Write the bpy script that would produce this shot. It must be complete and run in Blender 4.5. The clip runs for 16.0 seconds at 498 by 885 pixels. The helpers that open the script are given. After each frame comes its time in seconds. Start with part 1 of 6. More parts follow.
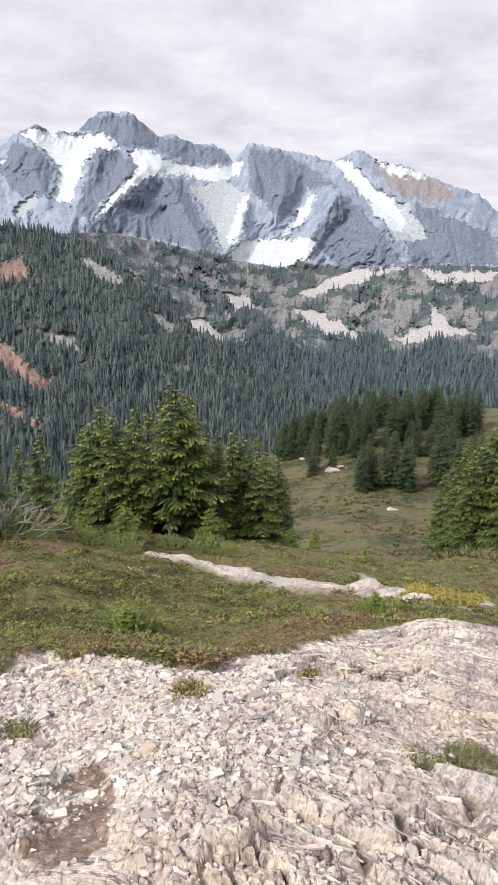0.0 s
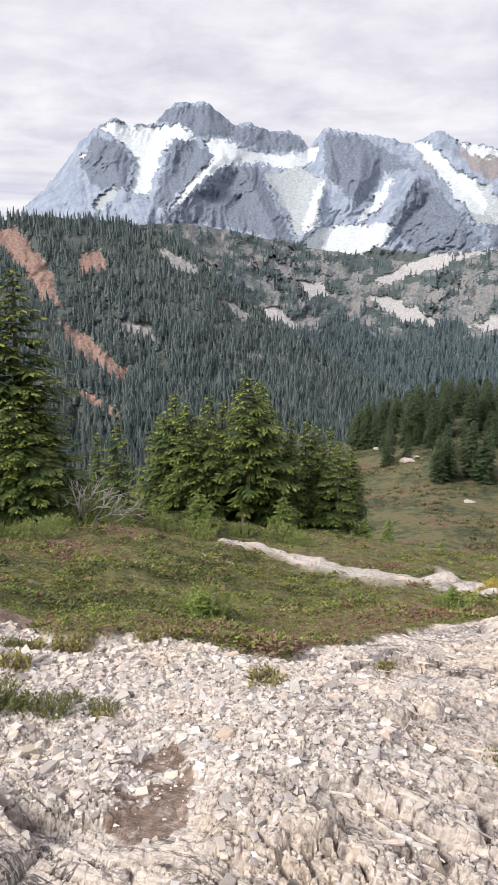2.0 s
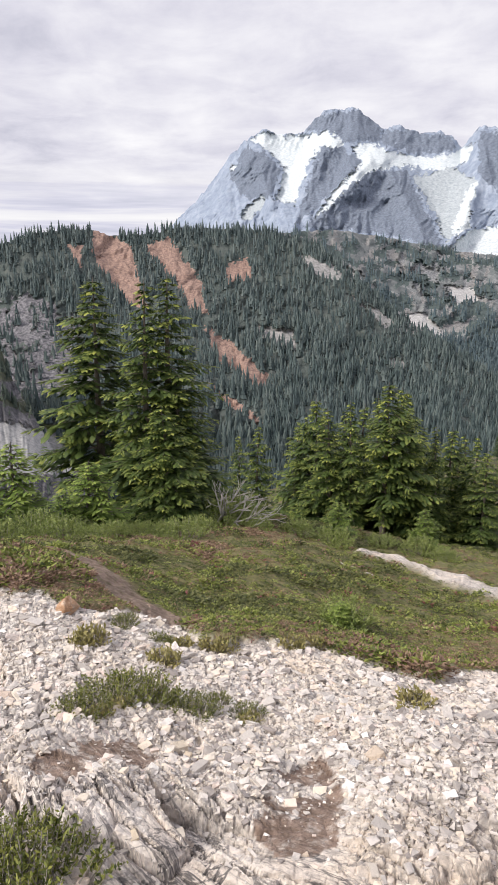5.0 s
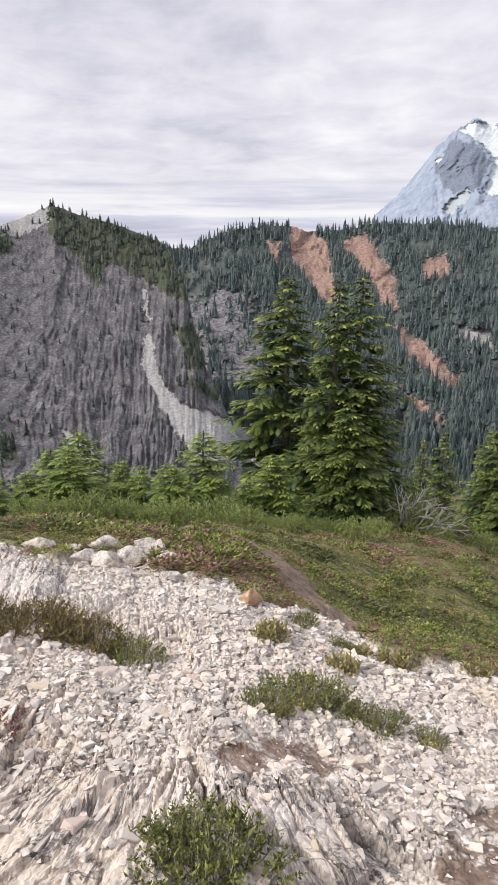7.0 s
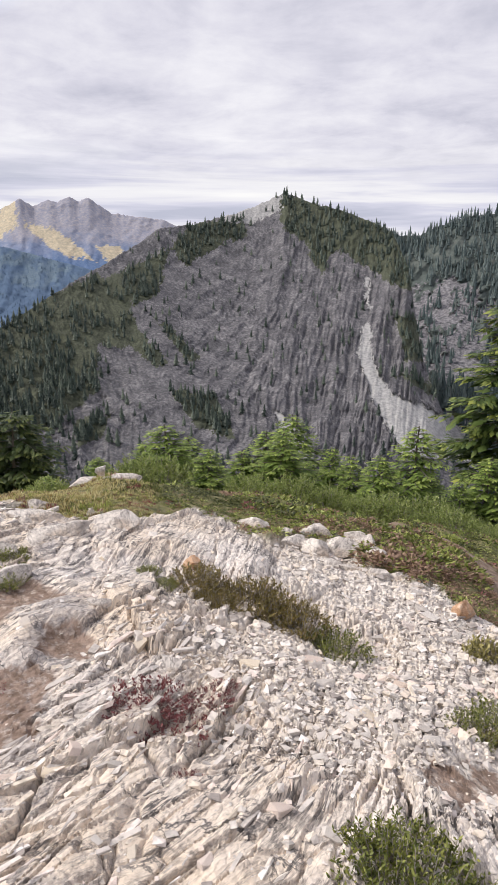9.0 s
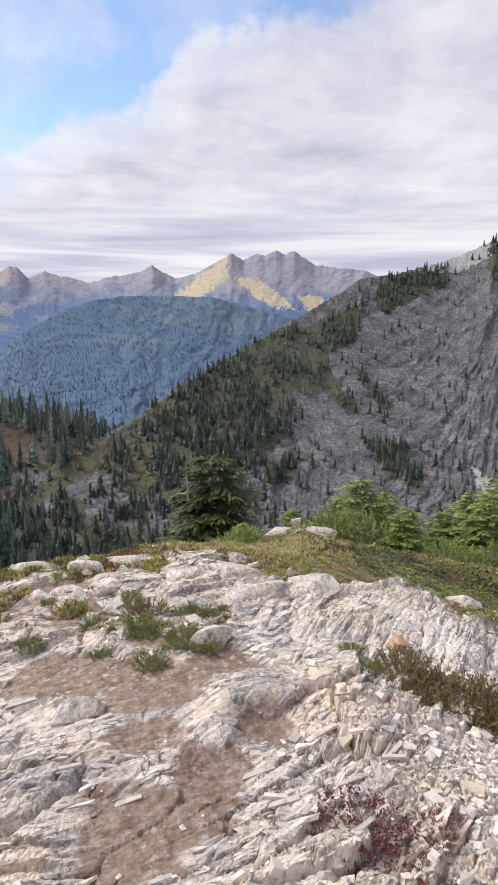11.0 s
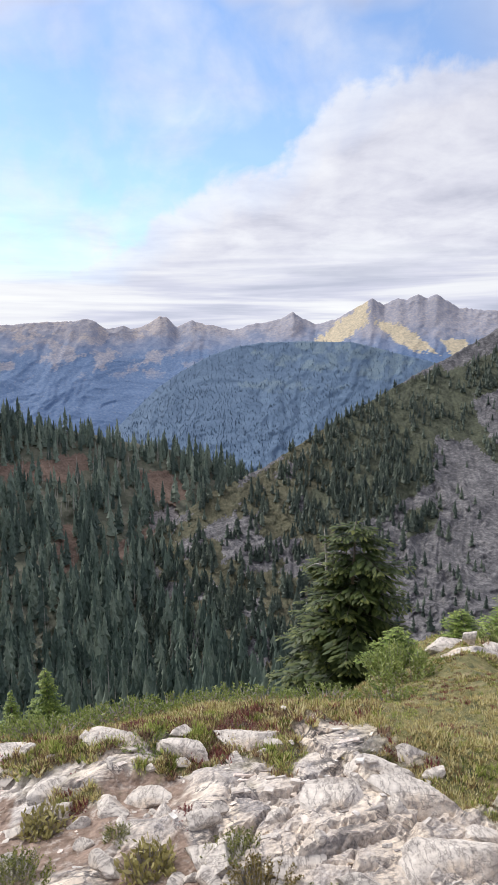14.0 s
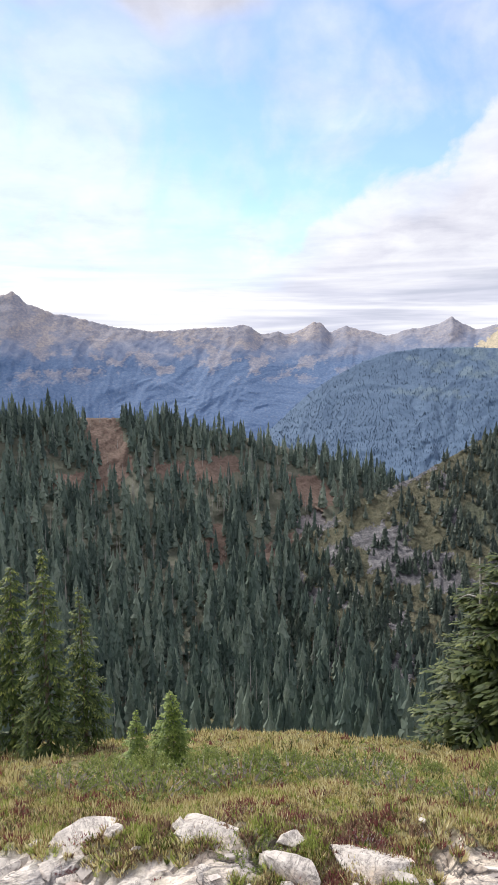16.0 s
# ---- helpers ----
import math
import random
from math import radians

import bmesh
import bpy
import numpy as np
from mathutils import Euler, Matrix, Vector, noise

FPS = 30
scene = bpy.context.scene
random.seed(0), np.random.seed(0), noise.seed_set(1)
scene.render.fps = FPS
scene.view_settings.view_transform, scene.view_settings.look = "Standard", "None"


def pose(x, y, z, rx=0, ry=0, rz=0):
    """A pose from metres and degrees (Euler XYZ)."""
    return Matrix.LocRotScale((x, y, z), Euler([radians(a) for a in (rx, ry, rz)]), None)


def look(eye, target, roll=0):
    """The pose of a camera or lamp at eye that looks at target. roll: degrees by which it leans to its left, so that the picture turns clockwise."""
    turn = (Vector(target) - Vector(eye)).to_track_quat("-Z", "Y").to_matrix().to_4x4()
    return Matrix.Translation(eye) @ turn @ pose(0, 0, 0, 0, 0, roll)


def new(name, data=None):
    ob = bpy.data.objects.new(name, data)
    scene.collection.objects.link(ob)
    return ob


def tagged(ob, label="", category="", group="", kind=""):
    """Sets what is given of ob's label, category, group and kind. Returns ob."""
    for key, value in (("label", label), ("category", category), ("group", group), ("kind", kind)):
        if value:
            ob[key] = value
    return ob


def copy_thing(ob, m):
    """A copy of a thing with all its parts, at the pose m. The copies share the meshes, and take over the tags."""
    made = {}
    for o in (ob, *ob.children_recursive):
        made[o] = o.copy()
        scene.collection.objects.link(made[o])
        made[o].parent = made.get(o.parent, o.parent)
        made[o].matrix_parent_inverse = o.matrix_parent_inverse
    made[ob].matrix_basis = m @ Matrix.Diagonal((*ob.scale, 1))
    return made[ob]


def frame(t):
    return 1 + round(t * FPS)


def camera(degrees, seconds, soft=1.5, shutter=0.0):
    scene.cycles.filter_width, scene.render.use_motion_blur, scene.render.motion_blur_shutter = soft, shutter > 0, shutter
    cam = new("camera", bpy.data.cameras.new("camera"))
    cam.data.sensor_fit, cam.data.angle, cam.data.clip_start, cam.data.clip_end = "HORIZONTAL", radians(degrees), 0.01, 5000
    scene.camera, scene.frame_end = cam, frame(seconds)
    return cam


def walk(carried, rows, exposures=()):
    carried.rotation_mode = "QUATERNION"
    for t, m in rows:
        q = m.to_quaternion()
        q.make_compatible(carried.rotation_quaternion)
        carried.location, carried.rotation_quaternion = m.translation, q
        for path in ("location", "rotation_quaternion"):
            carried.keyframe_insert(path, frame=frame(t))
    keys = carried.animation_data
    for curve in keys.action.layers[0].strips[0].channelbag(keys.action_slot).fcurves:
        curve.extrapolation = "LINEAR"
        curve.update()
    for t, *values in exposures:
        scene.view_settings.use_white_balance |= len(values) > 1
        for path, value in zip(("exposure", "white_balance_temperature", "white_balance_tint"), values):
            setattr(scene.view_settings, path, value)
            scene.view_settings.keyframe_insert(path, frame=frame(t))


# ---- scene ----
cam = camera(40.57, 16.0, soft=0.8)
# seconds, eye x y z, pitch, heading, lean
PATH = [
    (0, 0.132, -0.029, 1.592, -13.74, 0.00, 1.60),
    (0.5, 0.125, -0.031, 1.598, -14.30, 1.45, 1.45),
    (1, 0.121, -0.026, 1.598, -14.59, 3.02, 1.22),
    (1.5, 0.115, -0.024, 1.595, -14.70, 4.68, 0.86),
    (2, 0.105, -0.015, 1.587, -14.81, 6.35, 0.57),
    (2.5, 0.096, -0.006, 1.582, -14.87, 8.08, 0.07),
    (3, 0.086, -0.004, 1.583, -14.83, 9.77, -0.28),
    (3.2, 0.077, -0.003, 1.586, -14.82, 10.48, -0.16),
    (5.3, 0.012, -0.004, 1.597, -14.22, 20.40, -0.57),
    (5.5, 0.000, 0.000, 1.600, -14.26, 21.87, -0.54),
    (6, -0.021, -0.002, 1.610, -14.27, 25.77, -0.37),
    (6.5, -0.041, -0.012, 1.626, -14.34, 29.91, -0.24),
    (7, -0.061, -0.015, 1.639, -14.54, 34.18, -0.02),
    (7.5, -0.085, -0.013, 1.641, -14.87, 38.63, -0.04),
    (8, -0.115, -0.010, 1.636, -15.30, 43.27, 0.22),
    (8.5, -0.136, -0.031, 1.653, -15.66, 47.86, 0.53),
    (9, -0.159, -0.044, 1.662, -15.64, 52.31, 0.74),
    (9.5, -0.176, -0.051, 1.685, -15.04, 56.45, 0.94),
    (10, -0.203, -0.071, 1.704, -13.87, 60.57, 0.78),
    (10.2, -0.218, -0.085, 1.708, -13.29, 62.20, 0.88),
    (12.3, -1.127, 0.142, 1.690, -9.97, 76.98, -0.67),
    (12.5, -1.224, 0.165, 1.699, -9.50, 77.60, -0.55),
    (13, -1.419, 0.210, 1.717, -8.70, 78.40, -0.49),
    (13.5, -1.809, 0.300, 1.753, -8.30, 79.30, -0.42),
    (14, -2.101, 0.367, 1.780, -8.10, 80.60, -0.38),
    (14.5, -2.345, 0.424, 1.802, -7.95, 83.00, -0.34),
    (15, -2.540, 0.469, 1.821, -7.70, 86.30, -0.24),
    (15.5, -2.686, 0.502, 1.834, -7.40, 89.90, -0.19),
    (16, -2.783, 0.525, 1.843, -7.60, 93.40, -0.10),
]


def carry(x, y, z, pitch, heading, lean):
    return pose(x, y, z, 0, 0, heading) @ pose(0, 0, 0, 90 + pitch) @ pose(0, 0, 0, 0, 0, lean)


walk(cam, [(row[0], carry(*row[1:])) for row in PATH],
     exposures=[(0, 0.0, 6500, 10), (10.2, -0.03, 6480, 10), (12.3, -0.10, 6250, 8), (16, 0.16, 6420, 8)])

# ------------------------------------------------------------ sky and sun
SUN_HEADING, SUN_HEIGHT = 130.0, 42.0


def heading_vec(a, tilt=0.0):
    a, tilt = radians(a), radians(tilt)
    return Vector((-math.sin(a) * math.cos(tilt), math.cos(a) * math.cos(tilt), math.sin(tilt)))


sun_data = bpy.data.lights.new("sun", "SUN")
sun_data.energy, sun_data.angle, sun_data.color = 3.9, radians(24), (1.0, 0.93, 0.85)
sun = new("sun", sun_data)
sun.matrix_world = look((0, 0, 60), Vector((0, 0, 60)) - heading_vec(SUN_HEADING, SUN_HEIGHT))


class Nodes:
    """Short hand for building a node tree."""

    def __init__(self, tree):
        self.t = tree
        tree.nodes.clear()

    def add(self, kind, inputs=None, **props):
        n = self.t.nodes.new("ShaderNode" + kind)
        if "noise_dimensions" in props:
            n.noise_dimensions = props["noise_dimensions"]
        if "operation" in props:
            n.operation = props["operation"]
        if "data_type" in props:
            n.data_type = props["data_type"]
        if "blend_type" in props:
            n.blend_type = props["blend_type"]
        for key, val in (inputs or {}).items():
            self.put(n.inputs[key], val)
        return n

    def put(self, socket, val):
        if isinstance(val, bpy.types.NodeSocket):
            self.t.links.new(val, socket)
        elif hasattr(val, "outputs"):
            self.t.links.new(val.outputs[0], socket)
        else:
            if socket.type == "RGBA" and len(val) == 3:
                val = (*val, 1)
            socket.default_value = val

    def math(self, op, a, b=0.0, c=None):
        n = self.add("Math", operation=op)
        self.put(n.inputs[0], a)
        self.put(n.inputs[1], b)
        if c is not None:
            self.put(n.inputs[2], c)
        return n.outputs[0]

    def vmath(self, op, a, b):
        n = self.add("VectorMath", operation=op)
        self.put(n.inputs[0], a)
        self.put(n.inputs[1], b)
        return n.outputs[0]

    def noise(self, vec, scale, detail=4.0, rough=0.55, distort=0.0):
        n = self.add("TexNoise", {"Vector": vec, "Scale": scale, "Detail": detail, "Roughness": rough, "Distortion": distort})
        return n.outputs[0]

    def ramp(self, fac, stops):
        n = self.add("ValToRGB", {"Fac": fac})
        els = n.color_ramp.elements
        while len(els) < len(stops):
            els.new(0.5)
        for e, (p, col) in zip(els, stops):
            e.position = p
            e.color = (*col, 1) if not isinstance(col, (int, float)) else (col, col, col, 1)
        return n.outputs[0]

    def mix(self, fac, a, b, blend="MIX"):
        n = self.add("Mix", data_type="RGBA", blend_type=blend)
        self.put(n.inputs[0], fac)
        self.put(n.inputs[6], a)
        self.put(n.inputs[7], b)
        return n.outputs[2]

    def attr(self, name):
        n = self.add("Attribute")
        n.attribute_name = name
        return n.outputs["Fac"]


world = bpy.data.worlds.new("sky")
world.use_nodes = True
scene.world = world
N = Nodes(world.node_tree)
sky = N.add("TexSky")
sky.sky_type, sky.sun_disc = "NISHITA", False
sky.sun_elevation, sky.sun_rotation = radians(SUN_HEIGHT), radians(-SUN_HEADING)
sky.altitude = 1600
way = N.add("TexCoord").outputs["Generated"]
sep = N.add("SeparateXYZ", {0: way})
up = N.math("MAXIMUM", sep.outputs[2], 0.0)
flat = N.math("ADD", up, 0.10)
plan = N.add("CombineXYZ", {0: N.math("DIVIDE", sep.outputs[0], flat), 1: N.math("DIVIDE", sep.outputs[1], flat), 2: 0.0}).outputs[0]
fine = N.noise(plan, 2.6, 7, 0.6, 0.3)
# long flat streaks of cloud low over the horizon
streak = N.noise(N.add("CombineXYZ", {0: N.math("MULTIPLY", sep.outputs[0], 1.3), 1: N.math("MULTIPLY", sep.outputs[1], 1.3), 2: N.math("MULTIPLY", sep.outputs[2], 22.0)}).outputs[0], 1.6, 5, 0.55, 0.3)
near_horizon = N.ramp(up, [(0.085, 1.0), (0.15, 0.0)])
# the cloud deck breaks up towards the sunny side: a bank that slopes down along the heading, blue above it
side, along = heading_vec(99), heading_vec(9)
toward = N.math("ADD", N.math("MULTIPLY", sep.outputs[0], side.x), N.math("MULTIPLY", sep.outputs[1], side.y))
past = N.math("ADD", N.math("MULTIPLY", sep.outputs[0], along.x), N.math("MULTIPLY", sep.outputs[1], along.y))
puff = N.noise(way, 7.0, 7, 0.55, 0.25)
roll = N.noise(way, 2.6, 4, 0.5, 0.2)
edge = N.math("ADD", N.math("SUBTRACT", N.math("ADD", 0.04, N.math("MULTIPLY", past, 0.68)), up), N.math("ADD", N.math("MULTIPLY", N.math("SUBTRACT", puff, 0.5), 0.22), N.math("MULTIPLY", N.math("SUBTRACT", roll, 0.5), 0.20)))
bank = N.ramp(edge, [(0.0, 0.0), (0.03, 0.85), (0.09, 1.0)])
veil = N.math("MULTIPLY", N.ramp(N.math("ADD", puff, N.math("MULTIPLY", past, -0.25)), [(0.36, 0.22), (0.60, 0.85)]), N.ramp(up, [(0.10, 1.0), (0.42, 0.6)]))
top = N.ramp(N.math("ADD", N.math("SUBTRACT", up, 0.40), N.math("MULTIPLY", N.math("SUBTRACT", roll, 0.5), 0.35)), [(0.0, 0.0), (0.06, 1.0)])
deck = N.ramp(toward, [(0.62, 1.0), (0.80, 0.0)])
mask = N.math("MAXIMUM", N.math("MAXIMUM", bank, deck), N.math("MAXIMUM", N.math("MAXIMUM", veil, top), near_horizon))
shade = N.math("ADD", N.math("MULTIPLY", fine, 0.40), N.math("ADD", N.math("MULTIPLY", N.noise(plan, 0.8, 5, 0.5), 0.35), N.math("MULTIPLY", puff, 0.25)))
shade = N.math("SUBTRACT", shade, N.math("MULTIPLY", top, 0.10))
# the deck hangs thicker between the mountain and the break
shade = N.math("SUBTRACT", shade, N.math("MULTIPLY", N.math("MULTIPLY", N.ramp(toward, [(0.15, 0.0), (0.50, 1.0)]), N.ramp(toward, [(0.80, 1.0), (0.93, 0.0)])), 0.055))
cloud = N.ramp(shade, [(0.34, (0.58, 0.58, 0.68)), (0.43, (0.74, 0.73, 0.82)), (0.52, (0.87, 0.86, 0.92)), (0.64, (1.02, 1.01, 1.03))])
strip = N.ramp(streak, [(0.36, (0.52, 0.54, 0.66)), (0.45, (0.70, 0.70, 0.82)), (0.53, (0.90, 0.89, 0.93)), (0.64, (1.02, 1.01, 1.00))])
cloud = N.mix(N.math("MULTIPLY", near_horizon, 0.9), cloud, strip)
blue = N.vmath("MULTIPLY", sky, (0.155, 0.178, 0.20))
heaven = N.mix(mask, blue, cloud)
bg = N.add("Background", {"Color": heaven, "Strength": 1.0})
N.add("OutputWorld", {0: bg})

# ------------------------------------------------------------ mesh helpers
def lattice(ix, iy, seed):
    h = (ix.astype(np.int64) * 374761393 + iy.astype(np.int64) * 668265263 + seed * 982451653) & 0xFFFFFFFF
    h = ((h ^ (h >> 13)) * 1274126177) & 0xFFFFFFFF
    h = ((h ^ (h >> 16)) * 2246822519) & 0xFFFFFFFF
    return ((h ^ (h >> 15)) & 0xFFFFFF) / float(0xFFFFFF)


def vnoise(x, y, seed=0):
    x, y = np.asarray(x, float), np.asarray(y, float)
    ix, iy = np.floor(x), np.floor(y)
    fx, fy = x - ix, y - iy
    fx, fy = fx * fx * (3 - 2 * fx), fy * fy * (3 - 2 * fy)
    a, b = lattice(ix, iy, seed), lattice(ix + 1, iy, seed)
    c, d = lattice(ix, iy + 1, seed), lattice(ix + 1, iy + 1, seed)
    return (a + (b - a) * fx) * (1 - fy) + (c + (d - c) * fx) * fy


def fbm(x, y, octaves=4, seed=0, gain=0.5):
    total, amp, norm = 0.0, 1.0, 0.0
    for k in range(octaves):
        total = total + amp * vnoise(x * 2 ** k, y * 2 ** k, seed + 17 * k)
        norm += amp
        amp *= gain
    return total / norm * 2 - 1


def ridged(x, y, octaves=4, seed=0, gain=0.55):
    total, amp, norm = 0.0, 1.0, 0.0
    for k in range(octaves):
        total = total + amp * (1 - np.abs(2 * vnoise(x * 2 ** k, y * 2 ** k, seed + 31 * k) - 1))
        norm += amp
        amp *= gain
    return total / norm


def plates(x, y, seed=0):
    """Broken cells: for each place a height from tilted plates, and how near the crack between two of them is."""
    ix, iy = np.floor(x), np.floor(y)
    f1, f2 = np.full(np.shape(x), 9.0), np.full(np.shape(x), 9.0)
    h = np.zeros(np.shape(x))
    for i in (-1, 0, 1):
        for j in (-1, 0, 1):
            cx, cy = ix + i, iy + j
            dx = x - cx - lattice(cx, cy, seed)
            dy = y - cy - lattice(cx, cy, seed + 1)
            d = np.hypot(dx, dy)
            near = d < f1
            f2 = np.where(near, f1, np.minimum(f2, d))
            f1 = np.where(near, d, f1)
            top = lattice(cx, cy, seed + 2) - 0.5 + 0.9 * dx * (lattice(cx, cy, seed + 3) - 0.5) + 0.9 * dy * (lattice(cx, cy, seed + 4) - 0.5)
            h = np.where(near, top, h)
    return h, f2 - f1


def smooth(lo, hi, v):
    q = np.clip((v - lo) / (hi - lo), 0, 1)
    return q * q * (3 - 2 * q)


def fast_mesh(name, verts, faces, attrs=None, shade=False):
    """A mesh from arrays; faces: an int array of triangles or quads."""
    me = bpy.data.meshes.new(name)
    n, k = faces.shape
    me.vertices.add(len(verts))
    me.vertices.foreach_set("co", np.ascontiguousarray(verts, np.float32).ravel())
    me.loops.add(n * k)
    me.loops.foreach_set("vertex_index", np.ascontiguousarray(faces, np.int32).ravel())
    me.polygons.add(n)
    me.polygons.foreach_set("loop_start", np.arange(0, n * k, k, dtype=np.int32))
    me.polygons.foreach_set("use_smooth", np.full(n, shade))
    for key, val in (attrs or {}).items():
        me.attributes.new(key, "FLOAT", "POINT").data.foreach_set("value", np.ascontiguousarray(val, np.float32).ravel())
    me.update(calc_edges=True)
    me.validate()
    return me


def grid_faces(rows, cols):
    i = np.arange(rows - 1)[:, None] * cols + np.arange(cols - 1)[None, :]
    return np.stack([i, i + 1, i + 1 + cols, i + cols], -1).reshape(-1, 4)


def polar(az, r):
    a = np.radians(az)
    return -np.sin(a) * r, np.cos(a) * r


def part(name, data, material, parent, label=""):
    ob = new(name, data)
    if material is not None and not data.materials:
        data.materials.append(material)
    ob.parent = parent
    if label:
        ob["label"] = label
    return ob


def thing(name, label, category, at=None, group="", kind=""):
    ob = new(name)
    ob.empty_display_size = 0.2
    if at is not None:
        ob.matrix_world = at
    return tagged(ob, label, category, group, kind)


def inside(px, py, poly):
    """Which points lie in a polygon."""
    hit = np.zeros(np.shape(px), bool)
    for (x0, y0), (x1, y1) in zip(poly, poly[1:] + poly[:1]):
        if y0 == y1:
            continue
        cross = (y0 > py) != (y1 > py)
        hit ^= cross & (px < (x1 - x0) * (py - y0) / (y1 - y0) + x0)
    return hit

# ------------------------------------------------------------ materials
def material(name):
    m = bpy.data.materials.new(name)
    m.use_nodes = True
    return m, Nodes(m.node_tree)


def finish(n, colour, rough=0.8, height=None, strength=0.4, distance=0.1, **more):
    ins = {"Base Color": colour, "Roughness": rough}
    for key, val in more.items():
        ins[key.replace("_", " ")] = val
    b = n.add("BsdfPrincipled", ins)
    if height is not None:
        bump = n.add("Bump", {"Height": height, "Strength": strength, "Distance": distance})
        n.put(b.inputs["Normal"], bump.outputs[0])
    n.add("OutputMaterial", {0: b})
    return b


def place(n):
    return n.add("NewGeometry").outputs["Position"]


def plain(name, a, b, scale, rough=0.7, bump=0.3, distance=0.02):
    """Two close tones mottled at two scales."""
    m, n = material(name)
    p = n.add("TexCoord").outputs["Object"]
    f = n.math("ADD", n.math("MULTIPLY", n.noise(p, scale), 0.6), n.math("MULTIPLY", n.noise(p, scale * 7), 0.4))
    finish(n, n.ramp(f, [(0.3, a), (0.7, b)]), rough, f, bump, distance)
    return m


def leafy(name, dark, mid, light, rough=0.6, young=False):
    """Leaves that differ one by one; young: paler new growth towards the limb tips, the crown's inner shade put in as
    dark colour.
    """
    m, n = material(name)
    g = n.add("NewGeometry").outputs["Random Per Island"]
    p = n.noise(place(n), 1.3, 3)
    f = n.math("ADD", n.math("MULTIPLY", g, 0.6), n.math("MULTIPLY", p, 0.4))
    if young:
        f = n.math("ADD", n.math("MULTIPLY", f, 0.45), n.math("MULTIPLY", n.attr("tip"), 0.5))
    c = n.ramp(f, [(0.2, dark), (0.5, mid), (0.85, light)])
    d = n.add("BsdfPrincipled", {"Base Color": c, "Roughness": rough})
    t = n.add("BsdfTranslucent", {"Color": c})
    n.add("OutputMaterial", {0: n.add("MixShader", {0: 0.25, 1: d, 2: t})})
    return m


def terrain(name, size, rocks, layers, rough=0.9, streak=1.0, bump=0.7, fine=5.0, share=0.35, blend=0.08):
    """Rock in three tones with relief at `size` metres; layers: (attribute, dark, light) laid over it."""
    m, n = material(name)
    p = place(n)
    tall = n.vmath("MULTIPLY", p, (1, 1, 1 / streak))
    f1 = n.noise(tall, 1 / size, 8, 0.62, 0.6)
    f2 = n.noise(tall, fine / size, 8, 0.68)
    f = n.math("ADD", n.math("MULTIPLY", f1, 1 - share), n.math("MULTIPLY", f2, share))
    c = n.ramp(f, [(0.34, rocks[0]), (0.5, rocks[1]), (0.64, rocks[2])])
    edge = n.noise(p, 9 / size, 5, 0.6)
    for key, dark, light in layers:
        a = n.attr(key)
        k = n.ramp(n.math("ADD", a, n.math("MULTIPLY", n.math("SUBTRACT", edge, 0.5), 0.7)), [(0.5 - blend, 0.0), (0.5 + blend, 1.0)])
        c = n.mix(k, c, n.ramp(n.noise(p, 7 / size, 5), [(0.35, dark), (0.65, light)]))
        if key in ("snow", "pale"):
            f = n.math("MULTIPLY", f, n.math("SUBTRACT", 1.0, n.math("MULTIPLY", k, 0.7)))
    finish(n, c, rough, f, bump, size * 0.25)
    return m


# rock tones lightened and blued: the haze in front is put into the colour
M_MOUNTAIN = terrain("hazed_mountain_rock", 75, ((0.17, 0.21, 0.285), (0.275, 0.325, 0.41), (0.39, 0.44, 0.52)),
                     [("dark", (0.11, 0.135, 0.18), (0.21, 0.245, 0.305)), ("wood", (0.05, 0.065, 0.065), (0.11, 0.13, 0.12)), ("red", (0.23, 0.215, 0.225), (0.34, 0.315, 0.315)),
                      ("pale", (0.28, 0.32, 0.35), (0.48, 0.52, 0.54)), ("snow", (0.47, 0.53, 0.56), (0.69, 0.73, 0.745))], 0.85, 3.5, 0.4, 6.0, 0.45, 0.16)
M_BENCH = terrain("bench_rock", 45, ((0.08, 0.10, 0.10), (0.17, 0.185, 0.185), (0.33, 0.335, 0.33)),
                  [("crag", (0.13, 0.14, 0.15), (0.34, 0.34, 0.34)), ("streak", (0.17, 0.17, 0.165), (0.33, 0.32, 0.31)), ("wood", (0.06, 0.085, 0.085), (0.10, 0.13, 0.12)), ("pale", (0.33, 0.325, 0.32), (0.56, 0.55, 0.54))], 0.9, 1.6, 1.0)
M_RIDGE = terrain("ridge_soil", 30, ((0.05, 0.066, 0.062), (0.08, 0.10, 0.092), (0.13, 0.145, 0.13)),
                  [("crag", (0.07, 0.072, 0.08), (0.27, 0.26, 0.275)), ("pale", (0.19, 0.19, 0.185), (0.38, 0.37, 0.36)), ("red", (0.23, 0.15, 0.125), (0.40, 0.27, 0.215))], 0.9, 1.5, 1.0)
M_CLIFF = terrain("cliff_rock", 15, ((0.034, 0.035, 0.041), (0.125, 0.122, 0.133), (0.31, 0.30, 0.307)),
                  [("wood", (0.045, 0.055, 0.035), (0.09, 0.10, 0.06)), ("grass", (0.06, 0.065, 0.035), (0.12, 0.11, 0.065)),
                   ("pale", (0.24, 0.24, 0.24), (0.40, 0.395, 0.39))], 0.9, 2.2, 1.0, 7.0, 0.6)
M_HILL = terrain("hill_soil", 12, ((0.06, 0.07, 0.05), (0.11, 0.115, 0.08), (0.19, 0.18, 0.145)),
                 [("red", (0.11, 0.075, 0.055), (0.215, 0.145, 0.115)), ("pale", (0.11, 0.10, 0.105), (0.30, 0.27, 0.27))])
